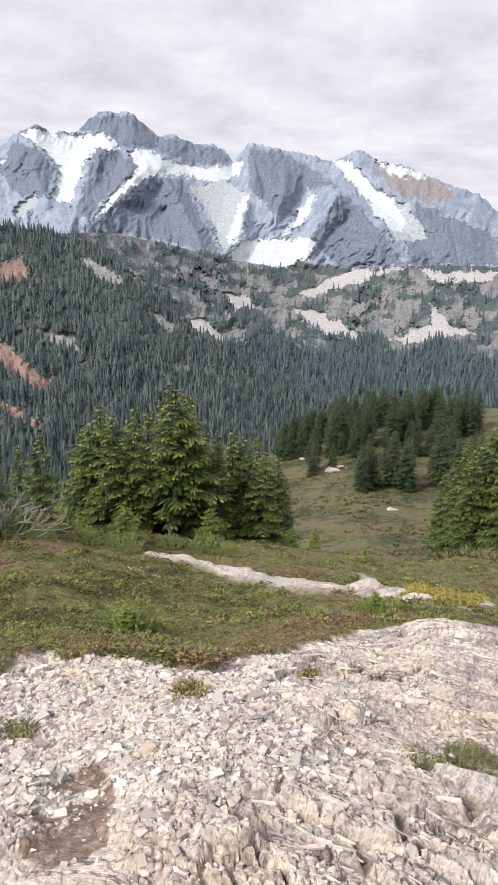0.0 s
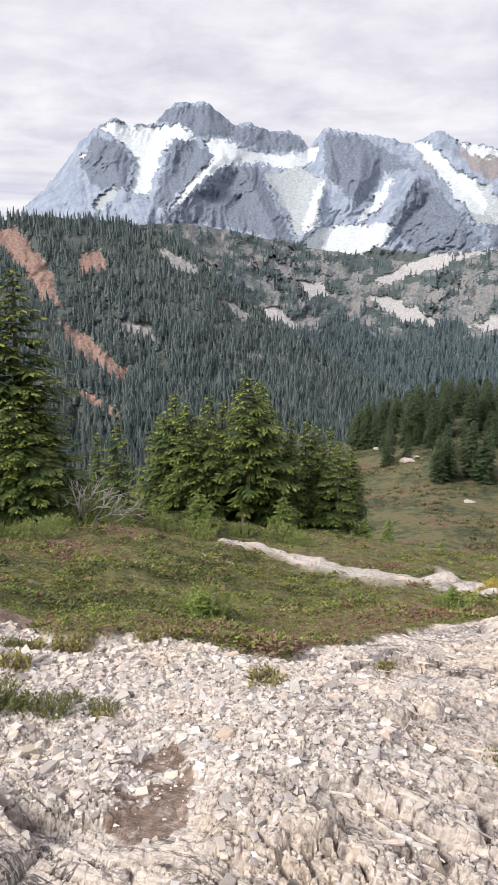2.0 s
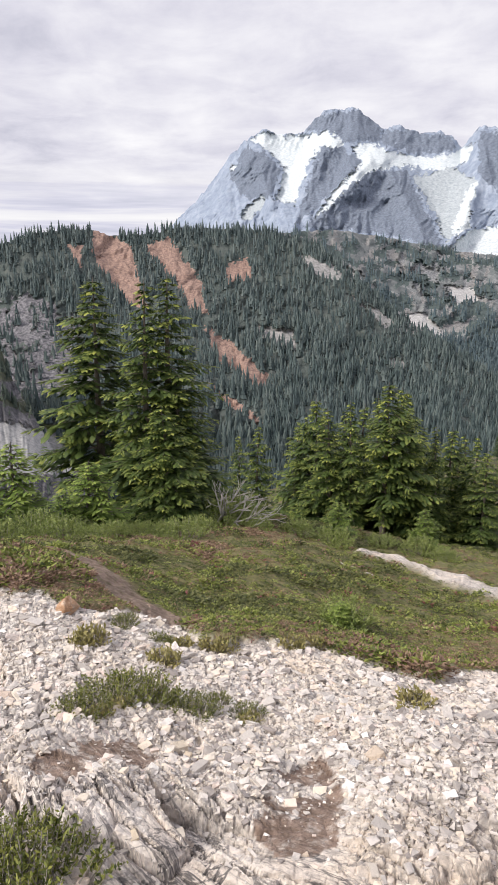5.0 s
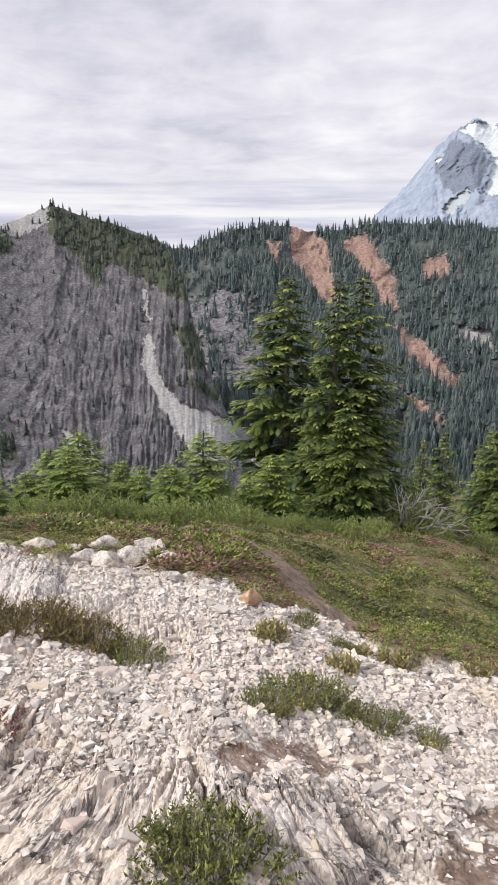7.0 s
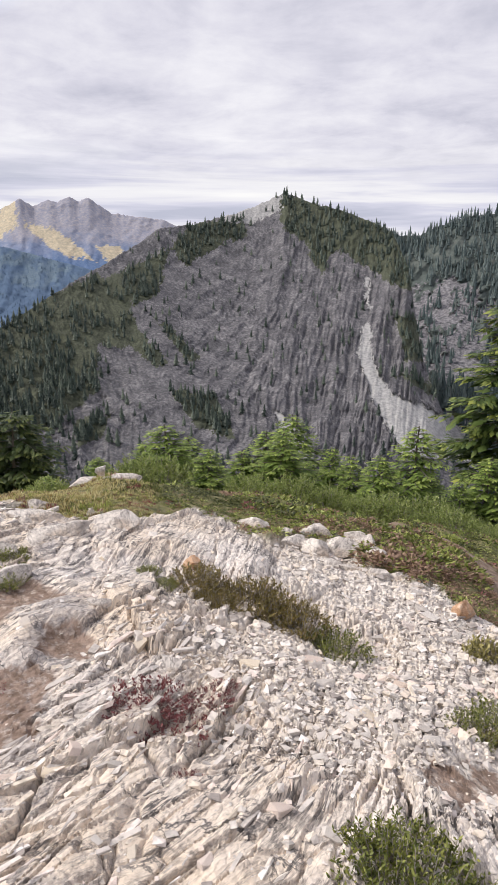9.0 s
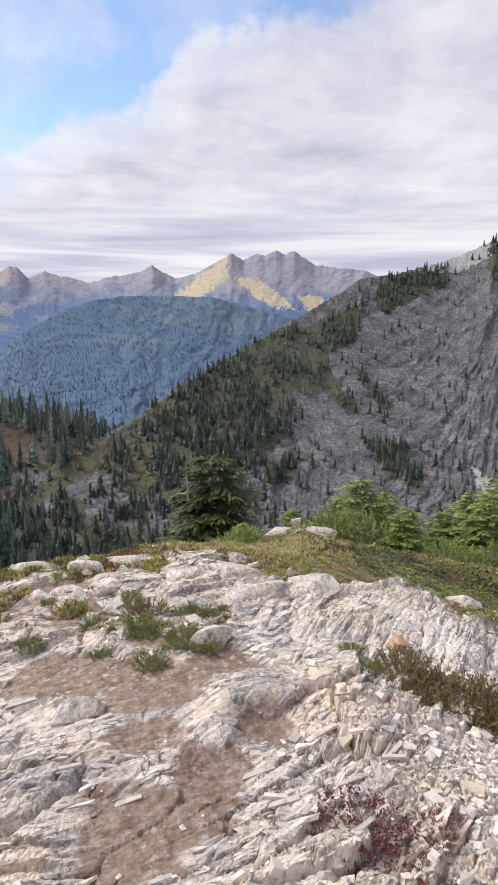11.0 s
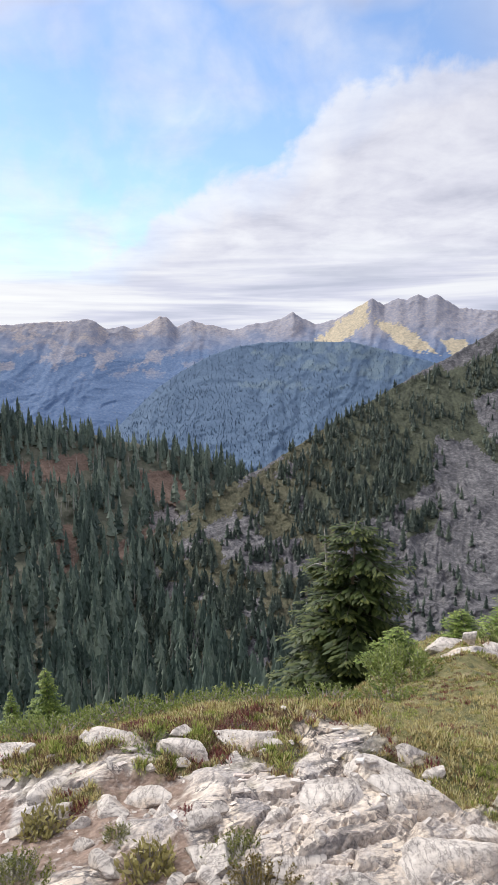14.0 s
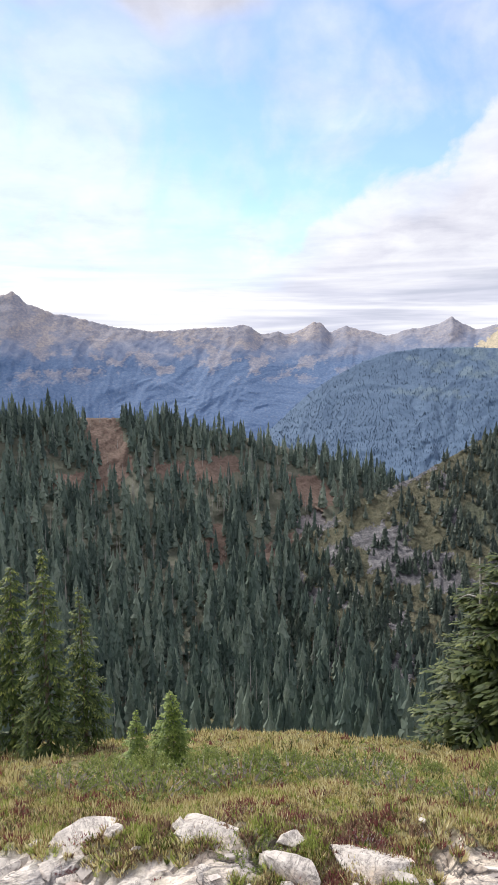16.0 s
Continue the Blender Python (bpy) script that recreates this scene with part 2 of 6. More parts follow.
# far forms: distance haze is put into these blue base colours
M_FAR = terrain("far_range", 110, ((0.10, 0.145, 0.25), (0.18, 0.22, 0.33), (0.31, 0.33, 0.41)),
                # sunny: sunlight on the slopes put into the rock's colour
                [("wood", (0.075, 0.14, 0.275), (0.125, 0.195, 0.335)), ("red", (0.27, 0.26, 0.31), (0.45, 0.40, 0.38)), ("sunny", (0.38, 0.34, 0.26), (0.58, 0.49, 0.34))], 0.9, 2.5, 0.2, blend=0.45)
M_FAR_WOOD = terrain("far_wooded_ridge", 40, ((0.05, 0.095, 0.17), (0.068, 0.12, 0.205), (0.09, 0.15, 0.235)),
                     # red: here sunlit forest, put in as a paler tone
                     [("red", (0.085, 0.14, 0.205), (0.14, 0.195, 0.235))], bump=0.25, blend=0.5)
M_WOOD_DARK = leafy("dark_conifer", (0.055, 0.088, 0.075), (0.135, 0.19, 0.155), (0.29, 0.345, 0.275))
# darker copy of the conifer leaves, the cliff's shade put into the colour
M_WOOD_SHADE = leafy("shaded_ledge_conifer", (0.03, 0.05, 0.04), (0.068, 0.098, 0.076), (0.16, 0.195, 0.145))
# ridge and bench conifers, paler and bluer with haze put into the leaf colour
M_WOOD_BLUE = leafy("hazed_ridge_conifer", (0.06, 0.092, 0.094), (0.115, 0.16, 0.157), (0.20, 0.245, 0.23))
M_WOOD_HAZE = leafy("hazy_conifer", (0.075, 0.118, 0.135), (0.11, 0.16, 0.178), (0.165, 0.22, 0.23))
# the farthest trees: haze put into the leaves as a stronger blue
M_WOOD_FAR = leafy("hazed_far_conifer", (0.055, 0.105, 0.185), (0.075, 0.13, 0.215), (0.115, 0.175, 0.25))
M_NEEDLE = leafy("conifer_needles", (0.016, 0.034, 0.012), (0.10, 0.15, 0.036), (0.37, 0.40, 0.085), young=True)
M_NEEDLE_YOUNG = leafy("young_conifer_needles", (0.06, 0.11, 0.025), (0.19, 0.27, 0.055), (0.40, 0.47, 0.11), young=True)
M_BARK = plain("bark", (0.09, 0.075, 0.06), (0.20, 0.17, 0.145), 6, 0.9, 0.8)
M_DEAD = plain("dead_wood", (0.30, 0.28, 0.26), (0.50, 0.48, 0.45), 9, 0.85, 0.5)

# ------------------------------------------------------------ far ground forms
EYE_Z = 1.6


def to_z(r, el):
    return EYE_Z + r * np.tan(np.radians(el))


def any_of(a, e, polys):
    hit = np.zeros(np.shape(a), bool)
    for poly in polys:
        hit |= inside(a, e, poly)
    return hit


def ridge(name, label, category, material, crest, foot, cols, rows, relief, jag, masks, seed, scale=120.0, sharp=1.0, steps=1.15, cling=0.55, slant=0.15, spurs=(), tall=0.45, wander=0.5):
    """A mountain side seen from the knoll: crest and foot are (heading, elevation, distance) along it.
    relief: metres of spurs and gullies; jag: degrees of roughness on the skyline. Returns the plan for planting."""
    az = np.linspace(crest[0][0], crest[-1][0], cols)
    ca, fa = [q[0] for q in crest], [q[0] for q in foot]
    cel, cr = np.interp(az, ca, [q[1] for q in crest]), np.interp(az, ca, [q[2] for q in crest])
    fel, fr = np.interp(az, fa, [q[1] for q in foot]), np.interp(az, fa, [q[2] for q in foot])
    s = np.linspace(0, 1, rows)[:, None]
    wide = int(4.0 / abs(az[1] - az[0]))
    soft = np.convolve(np.pad(cel, wide, mode="edge"), np.hanning(2 * wide + 1) / wide, mode="valid")
    el = fel + (soft - fel) * s + (cel - soft) * smooth(0.72, 1.0, s)
    cr = np.convolve(np.pad(cr, wide, mode="edge"), np.hanning(2 * wide + 1) / wide, mode="valid")
    rag = jag * (1.1 * (ridged(az * 1.3 + el * 0.3, el * 1.3, 5, seed) - 0.5) + 0.3 * fbm(az * 7, el * 7, 3, seed + 5))
    el = el + rag * (0.2 + 0.8 * smooth(0.84, 1.0, s)) * smooth(0, 0.15, s)
    r = fr + (cr - fr) * s ** steps
    wa = az + 0.35 * fbm(az * 2.2, el * 2.2, 4, seed + 60) + 0.30 * fbm(az * 8, el * 8, 4, seed + 61, 0.7)
    we = el + 0.35 * fbm(az * 2.2 + 50, el * 2.2, 4, seed + 62) + 0.30 * fbm(az * 8 + 50, el * 8, 4, seed + 63, 0.7)
    attrs = {}
    for key, polys in masks.items():
        attrs[key] = any_of(wa, we, polys) * 1.0 if isinstance(polys, list) else polys(np.broadcast_to(az, el.shape), el, wa, we) * 1.0
    calm = 1 - 0.9 * np.maximum(attrs.get("snow", 0 * el), 0.85 * np.maximum(attrs.get("pale", 0 * el), attrs.get("crag", 0 * el)))
    u, w = np.radians(az)[None, :] * cr / scale, np.radians(el) * cr / scale
    lean = wander * fbm(u * 0.8, w * 0.8, 4, seed + 40)
    spur = ridged(u * 1.0 + lean + slant * w, w * tall + lean, 5, seed, 0.6) - 0.55
    lump = fbm(u * 0.6, w * 0.6, 4, seed + 9)
    crag = ridged(u * 4 + lean * 4 + 2 * slant * w, w * 6 * tall + lean * 3, 4, seed + 21, 0.65) - 0.55
    fade = smooth(0, 0.12, s) * (cling + (1 - cling) * (1 - s ** 3))
    r = r - relief * fade * (0.8 * spur * sharp * calm + 0.6 * lump + 0.6 * crag * sharp * calm)
    for line in spurs:
        d = np.full(el.shape, 9.0)
        jit = 0.4 * fbm(u * 3, w * 3, 3, seed + 70)
        for (x0, y0), (x1, y1) in zip(line, line[1:]):
            dx, dy = x1 - x0, y1 - y0
            t = np.clip(((az - x0) * dx + (el - y0) * dy) / (dx * dx + dy * dy), 0, 1)
            d = np.minimum(d, np.hypot(az - x0 - t * dx, el - y0 - t * dy))
        r = r - 130 * np.clip(1 - (d + 0.4 * jit) / 1.7, 0, 1) * smooth(1.0, 0.85, s)
    # the far side falls away behind the skyline
    back = np.array([0.04, 0.14, 0.3])[:, None]
    r_all = np.vstack([r, r[-1] * (1 + back)])
    z_all = np.vstack([to_z(r, el), to_z(r[-1], el[-1]) - r[-1] * np.array([0.02, 0.10, 0.24])[:, None]])
    azg = np.broadcast_to(az, r_all.shape)
    x, y = polar(azg, r_all)
    attrs = {k: np.vstack([v, np.repeat(v[-1:], 3, 0)]) for k, v in attrs.items()}
    verts = np.stack([x, y, z_all], -1).reshape(-1, 3)
    me = fast_mesh(name, verts, grid_faces(*r_all.shape)[:, ::-1], attrs, True)
    me.materials.append(material)
    ob = tagged(new(name, me), label, category, kind="structure")
    return {"xyz": np.stack([x, y, z_all], -1)[:rows], "az": azg[:rows], "el": el, "wa": wa, "we": we}


def far_tree_template(sides=6, tiers=4, seed=1):
    """A ragged spire of a few skirts, one metre high."""
    rnd = np.random.RandomState(seed)
    verts, faces = [], []
    for k in range(tiers):
        z0, z1 = 0.06 + 0.80 * k / tiers, min(1.0, 0.06 + 0.80 * k / tiers + (0.42 if tiers < 6 else 0.19))
        rad = 0.17 * (1 - k / tiers) ** 0.8 + 0.02
        b = len(verts)
        verts.append((0, 0, z1))
        for j in range(sides):
            q = 2 * math.pi * (j + 0.5 * k) / sides
            g = rad * (rnd.uniform(0.6, 1.25) if tiers < 6 else rnd.uniform(0.35, 1.3))
            verts.append((math.cos(q) * g, math.sin(q) * g, z0 + rnd.uniform(-0.05, 0.06)))
        for j in range(sides):
            faces.append((b, b + 1 + j, b + 1 + (j + 1) % sides))
        if k:
            faces.append((b, b - sides - 1, b + 1))
    return np.array(verts), np.array(faces)


def scatter(name, label, category, material, templates, spots, heights, widths, seed, turns=None):
    """Many copies of small templates joined into one mesh of kind stuff."""
    rnd = np.random.RandomState(seed)
    pick = rnd.randint(0, len(templates), len(spots))
    turn = rnd.uniform(0, 2 * math.pi, len(spots)) if turns is None else turns
    vs, fs, base = [], [], 0
    for k, (tv, tf) in enumerate(templates):
        i = np.where(pick == k)[0]
        if not len(i):
            continue
        c, s = np.cos(turn[i])[:, None], np.sin(turn[i])[:, None]
        w, h = widths[i][:, None], heights[i][:, None]
        x = (tv[None, :, 0] * c - tv[None, :, 1] * s) * w + spots[i, 0][:, None]
        y = (tv[None, :, 0] * s + tv[None, :, 1] * c) * w + spots[i, 1][:, None]
        z = tv[None, :, 2] * h + spots[i, 2][:, None]
        vs.append(np.stack([x, y, z], -1).reshape(-1, 3))
        fs.append((tf[None] + (np.arange(len(i)) * len(tv))[:, None, None] + base).reshape(-1, 3))
        base += len(i) * len(tv)
    me = fast_mesh(name, np.vstack(vs), np.vstack(fs))
    me.materials.append(material)
    return tagged(new(name, me), label, category, kind="stuff")


FAR_TREES = [far_tree_template(5, 4, k) for k in range(5)]
HILL_TREES = [far_tree_template(8, 10, 40 + k) for k in range(6)]
THIN_TREES = [far_tree_template(5, 3, 20 + k) for k in range(3)]
SNAG = (np.array([(-0.02, 0, 0), (0.02, 0, 0), (0, 0.02, 0), (0, 0, 1), (0.10, 0.02, 0.62), (-0.08, -0.02, 0.5)]),
        np.array([(0, 1, 3), (1, 2, 3), (2, 0, 3), (0, 4, 1), (0, 1, 5)]))


def plant(plan, n, keep, seed, height, top=0.0):
    """Spots on a mountain side, at random over what the eye sees of it, where keep(az, el, warped az, warped el) allows."""
    rnd = np.random.RandomState(seed)
    rows, cols = plan["az"].shape
    i, j = rnd.randint(int(top * (rows - 1)), rows - 1, n), rnd.randint(0, cols - 1, n)
    fi, fj = rnd.rand(n)[:, None], rnd.rand(n)[:, None]
    X = plan["xyz"]
    p = (X[i, j] * (1 - fi) + X[i + 1, j] * fi) * (1 - fj) + (X[i, j + 1] * (1 - fi) + X[i + 1, j + 1] * fi) * fj
    wa, we = plan["wa"][i, j], plan["we"][i, j]
    good = keep(plan["az"][i, j], plan["el"][i, j], wa, we) > rnd.rand(n)
    p = p[good]
    h = height * (0.55 + 0.75 * rnd.rand(len(p)) ** 1.3) * (0.8 + 0.4 * vnoise(p[:, 0] / 40, p[:, 1] / 40, seed))
    p[:, 2] -= 0.04 * h
    return p, h


ICE_WEST = [
    [(18.1, 10.0), (17.1, 10.4), (13.8, 10.2), (11.7, 10.4), (10.8, 9.5), (11.7, 9.1), (12.6, 9.4), (13.4, 8.4), (13.9, 6.9), (14.5, 5.2), (16.1, 5.4), (15.4, 7.2), (15.6, 8.1), (16.4, 8.9)],
    [(10.3, 9.3), (8.2, 9.4), (6.9, 8.8), (4.9, 8.3), (2.5, 8.4), (1.0, 9.2), (1.3, 7.8), (3.3, 7.3), (6.0, 7.7), (8.6, 7.7), (11.4, 5.3), (13.2, 4.0), (10.7, 6.7), (9.3, 8.0)],
]

ICE_EAST = [
    [(2.3, 1.8), (0.5, 3.0), (-5.1, 3.2), (-4.4, 1.6), (-2.1, 0.8), (1.4, 0.9)],
    [(-5.9, 9.1), (-7.4, 9.1), (-8.8, 7.7), (-10.6, 6.4), (-11.9, 5.0), (-11.9, 3.9), (-10.8, 4.0), (-9.4, 5.4), (-7.1, 8.1)],
    [(-9.1, 9.2), (-12.4, 8.4), (-13.5, 7.9), (-12.5, 7.7), (-10.5, 8.2)],
]

ICE_SMALL = [
    [(-4.2, 6.6), (-4.9, 6.6), (-4.2, 4.9), (-3.1, 3.7), (-1.8, 3.1), (-3.1, 4.6)],
    [(19.6, 8.2), (19.1, 8.2), (19.4, 7.6), (19.7, 7.7)],
    [(1.3, 6.2), (0.6, 6.5), (1.0, 4.1), (1.9, 2.3), (2.3, 2.7)],
]

PALE_ROCK = [
    [(5.6, 6.9), (2.4, 7.5), (0.6, 6.5), (1.0, 3.2), (2.6, 2.1), (3.7, 4.4)],
    [(-8.4, 7.2), (-12.0, 6.0), (-13.9, 3.5), (-11.3, 3.0)],
    [(-7.9, 0.8), (-14.1, 1.1), (-18.8, 1.0), (-15.9, 0.1), (-8.8, -0.1)],
    [(19.0, 4.6), (17.3, 5.9), (16.7, 5.5), (18.2, 3.8)],
]

RED_TOP = [
    [(-9.4, 8.5), (-13.5, 8.1), (-15.7, 6.6), (-13.7, 6.0), (-11.0, 6.8)],
    [(-6.5, 8.5), (-9.3, 6.6), (-10.7, 5.2), (-8.9, 6.0)],
]

TALUS = [
    [(5.8, -3.5), (4.1, -3.3), (2.2, -5.0), (2.3, -5.6), (4.6, -5.1)],
    [(2.5, -1.3), (0.4, -1.4), (-0.3, -2.4), (1.3, -2.6)],
    [(-3.2, -2.3), (-5.3, -2.4), (-7.2, -3.3), (-9.1, -4.2), (-8.5, -4.8), (-5.9, -4.3)],
    [(-11.4, -4.6), (-14.5, -3.3), (-14.4, -1.7), (-15.0, -1.9), (-16.3, -3.4), (-18.5, -3.7), (-12.9, -5.0)],
    [(11.9, 0.4), (9.2, -0.1), (9.0, -0.8), (11.3, -0.4)],
    [(-7.9, 0.9), (-13.2, 1.3), (-8.8, -0.1), (-4.3, -1.6), (-3.8, -1.1)],
    [(-13.3, 0.9), (-19.3, 1.0), (-18.9, 0.3), (-14.6, 0.1)],
]

BENCH_CLIFF = [
    [(7.8, 2.3), (1.4, 1.0), (-2.4, -0.3), (-5.3, -2.3), (2.2, -2.7), (5.5, -1.4)],
    [(-8.9, -0.6), (-18.9, 0.2), (-18.4, -3.3), (-14.6, -4.0), (-9.6, -4.2), (-7.2, -2.9)],
]

RED_SCREE = [
    [(30.2, 2.9), (28.2, 1.7), (27.2, -2.4), (28.6, -1.7), (30.3, 1.2)],
    [(25.4, 1.2), (24.3, 1.7), (22.7, -0.8), (22.4, -2.9), (23.6, -2.2), (24.4, -0.4)],
    [(19.9, 0.4), (18.6, 1.0), (18.4, -0.4), (19.7, -0.8)],
    [(21.4, -5.0), (19.5, -6.2), (16.8, -9.3), (18.2, -9.3), (20.4, -7.4)],
    [(21.6, -9.3), (19.0, -11.2), (17.6, -12.5), (19.0, -12.1)],
    [(32.7, 1.9), (31.7, 1.9), (32.1, 0.6)],
    [(26.6, 2.2), (24.8, 2.4), (25.9, 1.0)],
]

RED_SCREE = [[(sum(q[0] for q in c) / len(c) + 1.4 * (a - sum(q[0] for q in c) / len(c)), sum(q[1] for q in c) / len(c) + 1.25 * (e - sum(q[1] for q in c) / len(c))) for a, e in c] for c in RED_SCREE]

RIDGE_ROCK = [
    [(39.2, -2.4), (36.1, -1.6), (32.1, -3.5), (31.7, -9.5), (37.1, -10.2), (39.6, -7.3)],
    [(39.9, -10.9), (33.6, -12.7), (33.7, -14.6), (38.2, -12.4)],
    [(18.0, -4.6), (14.7, -4.8), (14.2, -6.4), (16.1, -6.0)],
    [(14.4, 1.3), (9.0, -0.1), (8.5, -1.0), (12.5, -0.5)],
    [(5.7, -2.7), (2.2, -4.5), (2.1, -5.4), (5.2, -4.7)],
    [(6.9, 2.9), (2.1, 1.6), (2.0, 0.3), (5.6, 1.2)],
]

RIDGE_ROCK_EAST = [
    [(17.8, -4.5), (14.7, -4.8), (14.6, -5.9), (17.0, -5.4)],
    [(11.9, 0.4), (8.8, -0.4), (9.0, -1.0), (11.5, -0.4)],
    [(10.2, -2.0), (7.4, -3.3), (5.0, -5.1), (6.9, -4.7)],
    [(6.0, -3.3), (2.2, -5.0), (2.3, -5.6), (4.8, -5.0)],
    [(7.9, -7.0), (5.0, -7.4), (5.5, -8.2)],
    [(1.2, -6.9), (-1.5, -7.8), (-1.2, -8.2)],
]

CLIFF_SCREE = [
    [(43.0, -1.6), (42.7, -1.6), (42.5, -4.2), (42.8, -4.2)],
    [(42.9, -5.4), (42.4, -5.4), (42.0, -8.2), (40.4, -10.9), (36.7, -12.2), (33.5, -13.8), (32.0, -16.0), (38.7, -16.1), (41.7, -12.1), (43.3, -8.0)],
    [(50.3, -12.6), (47.4, -14.9), (47.0, -17.9), (48.6, -18.2), (48.9, -15.8)],
]

CLIFF_WOOD_TOP = [
    [(50.6, 4.6), (47.2, 4.4), (42.6, 2.8), (38.2, 1.5), (33.1, 2.4), (32.7, -1.9), (36.2, -1.5), (39.1, -2.9), (41.0, -2.1), (43.3, -0.8), (45.7, 0.5), (46.5, -1.7), (47.7, 0.5), (49.8, 2.2)],
    [(57.1, 2.4), (53.0, 2.8), (52.6, 1.3), (54.4, 0.9), (57.6, -1.0), (59.0, 0.4)],
    [(40.4, -4.7), (38.6, -4.7), (37.4, -8.3), (39.2, -8.4)],
    [(40.5, -9.4), (31.8, -10.6), (31.6, -12.4), (37.1, -11.0)],
]

CLIFF_WOOD_WEST = [
    [(75.2, -7.1), (69.8, -3.9), (64.8, -1.7), (62.6, -3.5), (61.5, -6.3), (59.2, -8.8), (60.1, -9.3), (62.5, -7.5), (65.1, -7.4), (65.2, -11.2), (69.8, -14.1), (76.0, -17.4)],
    [(60.5, -5.1), (59.1, -6.0), (56.3, -8.8), (57.7, -8.8)],
    [(59.2, -11.1), (55.3, -11.6), (53.4, -15.5), (56.8, -14.5)],
    [(67.5, -13.5), (64.3, -13.1), (64.9, -14.9), (67.1, -15.7)],
    [(64.3, -2.2), (59.0, 0.4), (60.0, -3.2), (61.9, -4.4)],
]

SPUR_GRASS = [
    [(84.7, -13.5), (79.6, -10.6), (75.6, -7.8), (74.1, -7.1), (74.1, -8.6), (77.2, -9.8), (81.3, -13.2), (83.9, -14.8), (87.7, -16.8), (86.8, -14.7)],
]

HILL_HEATH = [
    [(107.0, -5.2), (104.6, -5.2), (103.6, -7.4), (103.0, -9.8), (105.4, -11.4), (107.6, -11.2), (106.6, -8.6)],
    [(111, -10.0), (106, -9.6), (103.5, -9.9), (104, -11.0), (108, -12.0)],
    [(102.5, -9.4), (98.5, -9.0), (94.6, -8.6), (93.4, -9.6), (95.6, -10.8), (99.4, -10.9)],
    [(90.5, -10.2), (87.4, -10.4), (85.4, -12.0), (87.0, -13.4), (89.6, -12.2)],
    [(97.4, -14.2), (95.6, -14.4), (95.2, -17.4), (96.6, -18.2)],
    [(93.3, -16.7), (91.1, -15.7), (88.4, -14.4), (87.7, -16.0), (90.4, -17.5), (92.4, -18.3)],
]

HILL_ROCK = [
    [(81.5, -17.8), (79.4, -16.7), (78.3, -18.9), (79.3, -24.0), (81.5, -25.2), (81.9, -21.7)],
    [(89.6, -14.2), (87.4, -13.1), (86.0, -14.9), (88.2, -16.0)],
    [(85.6, -14.6), (81.6, -13.1), (80.8, -14.2), (83.7, -15.6)],
]

# patches of sunlight coloured onto the far range
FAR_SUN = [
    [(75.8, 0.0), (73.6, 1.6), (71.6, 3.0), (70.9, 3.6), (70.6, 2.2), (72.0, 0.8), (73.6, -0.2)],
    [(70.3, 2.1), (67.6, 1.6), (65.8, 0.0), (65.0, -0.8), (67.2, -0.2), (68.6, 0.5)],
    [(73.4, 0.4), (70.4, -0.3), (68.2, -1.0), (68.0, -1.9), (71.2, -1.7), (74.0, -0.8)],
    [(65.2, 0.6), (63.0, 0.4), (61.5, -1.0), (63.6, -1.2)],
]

# sunlight on the far wooded ridge, coloured in through its red layer
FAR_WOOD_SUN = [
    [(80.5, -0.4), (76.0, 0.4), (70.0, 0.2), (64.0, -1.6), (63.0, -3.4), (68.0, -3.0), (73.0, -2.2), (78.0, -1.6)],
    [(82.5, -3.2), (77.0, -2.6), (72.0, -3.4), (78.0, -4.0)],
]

SPURS = [
    [(19.6, 9.3), (17.2, 7.5), (15.7, 3.5)],
    [(12.4, 9.4), (13.5, 6.6), (14.7, 3.4)],
    [(11.3, 9.4), (10.2, 8.0), (9.6, 6.8)],
    [(8.9, 8.0), (10.7, 6.1), (13.2, 3.4)],
    [(7.6, 8.1), (6.0, 5.6), (4.2, 2.2), (2.6, 1.5)],
    [(0.5, 10.1), (-0.0, 7.9), (1.0, 4.9), (1.4, 3.2)],
    [(-4.5, 9.3), (-5.4, 7.6), (-6.6, 6.6), (-4.9, 4.2), (-4.3, 2.5)],
    [(-6.6, 6.6), (-9.0, 4.7), (-10.9, 2.6), (-12.3, 1.3)],
    [(-8.0, 9.8), (-9.2, 8.1), (-12.9, 5.6), (-15.7, 3.1), (-19.3, 1.5)],
    [(-11.8, 8.5), (-15.4, 6.0), (-19.0, 4.0)],
    [(11.2, 11.7), (10.0, 10.6), (7.8, 9.6)],
    [(-2.0, 9.6), (-2.3, 7.2), (-1.7, 5.0)],
]

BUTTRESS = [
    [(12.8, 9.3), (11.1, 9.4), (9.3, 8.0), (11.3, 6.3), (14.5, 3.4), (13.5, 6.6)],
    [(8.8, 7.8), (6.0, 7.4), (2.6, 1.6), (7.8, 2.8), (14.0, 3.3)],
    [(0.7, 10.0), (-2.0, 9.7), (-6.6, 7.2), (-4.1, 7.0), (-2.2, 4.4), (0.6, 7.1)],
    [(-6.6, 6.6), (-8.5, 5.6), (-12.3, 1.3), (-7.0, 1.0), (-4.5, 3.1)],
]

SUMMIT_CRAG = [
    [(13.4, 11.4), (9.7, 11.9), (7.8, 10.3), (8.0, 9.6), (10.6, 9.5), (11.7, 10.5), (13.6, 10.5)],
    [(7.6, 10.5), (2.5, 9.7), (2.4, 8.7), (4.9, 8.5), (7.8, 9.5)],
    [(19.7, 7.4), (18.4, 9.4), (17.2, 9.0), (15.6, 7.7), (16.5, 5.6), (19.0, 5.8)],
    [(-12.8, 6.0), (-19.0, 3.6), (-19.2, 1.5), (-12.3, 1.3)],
]

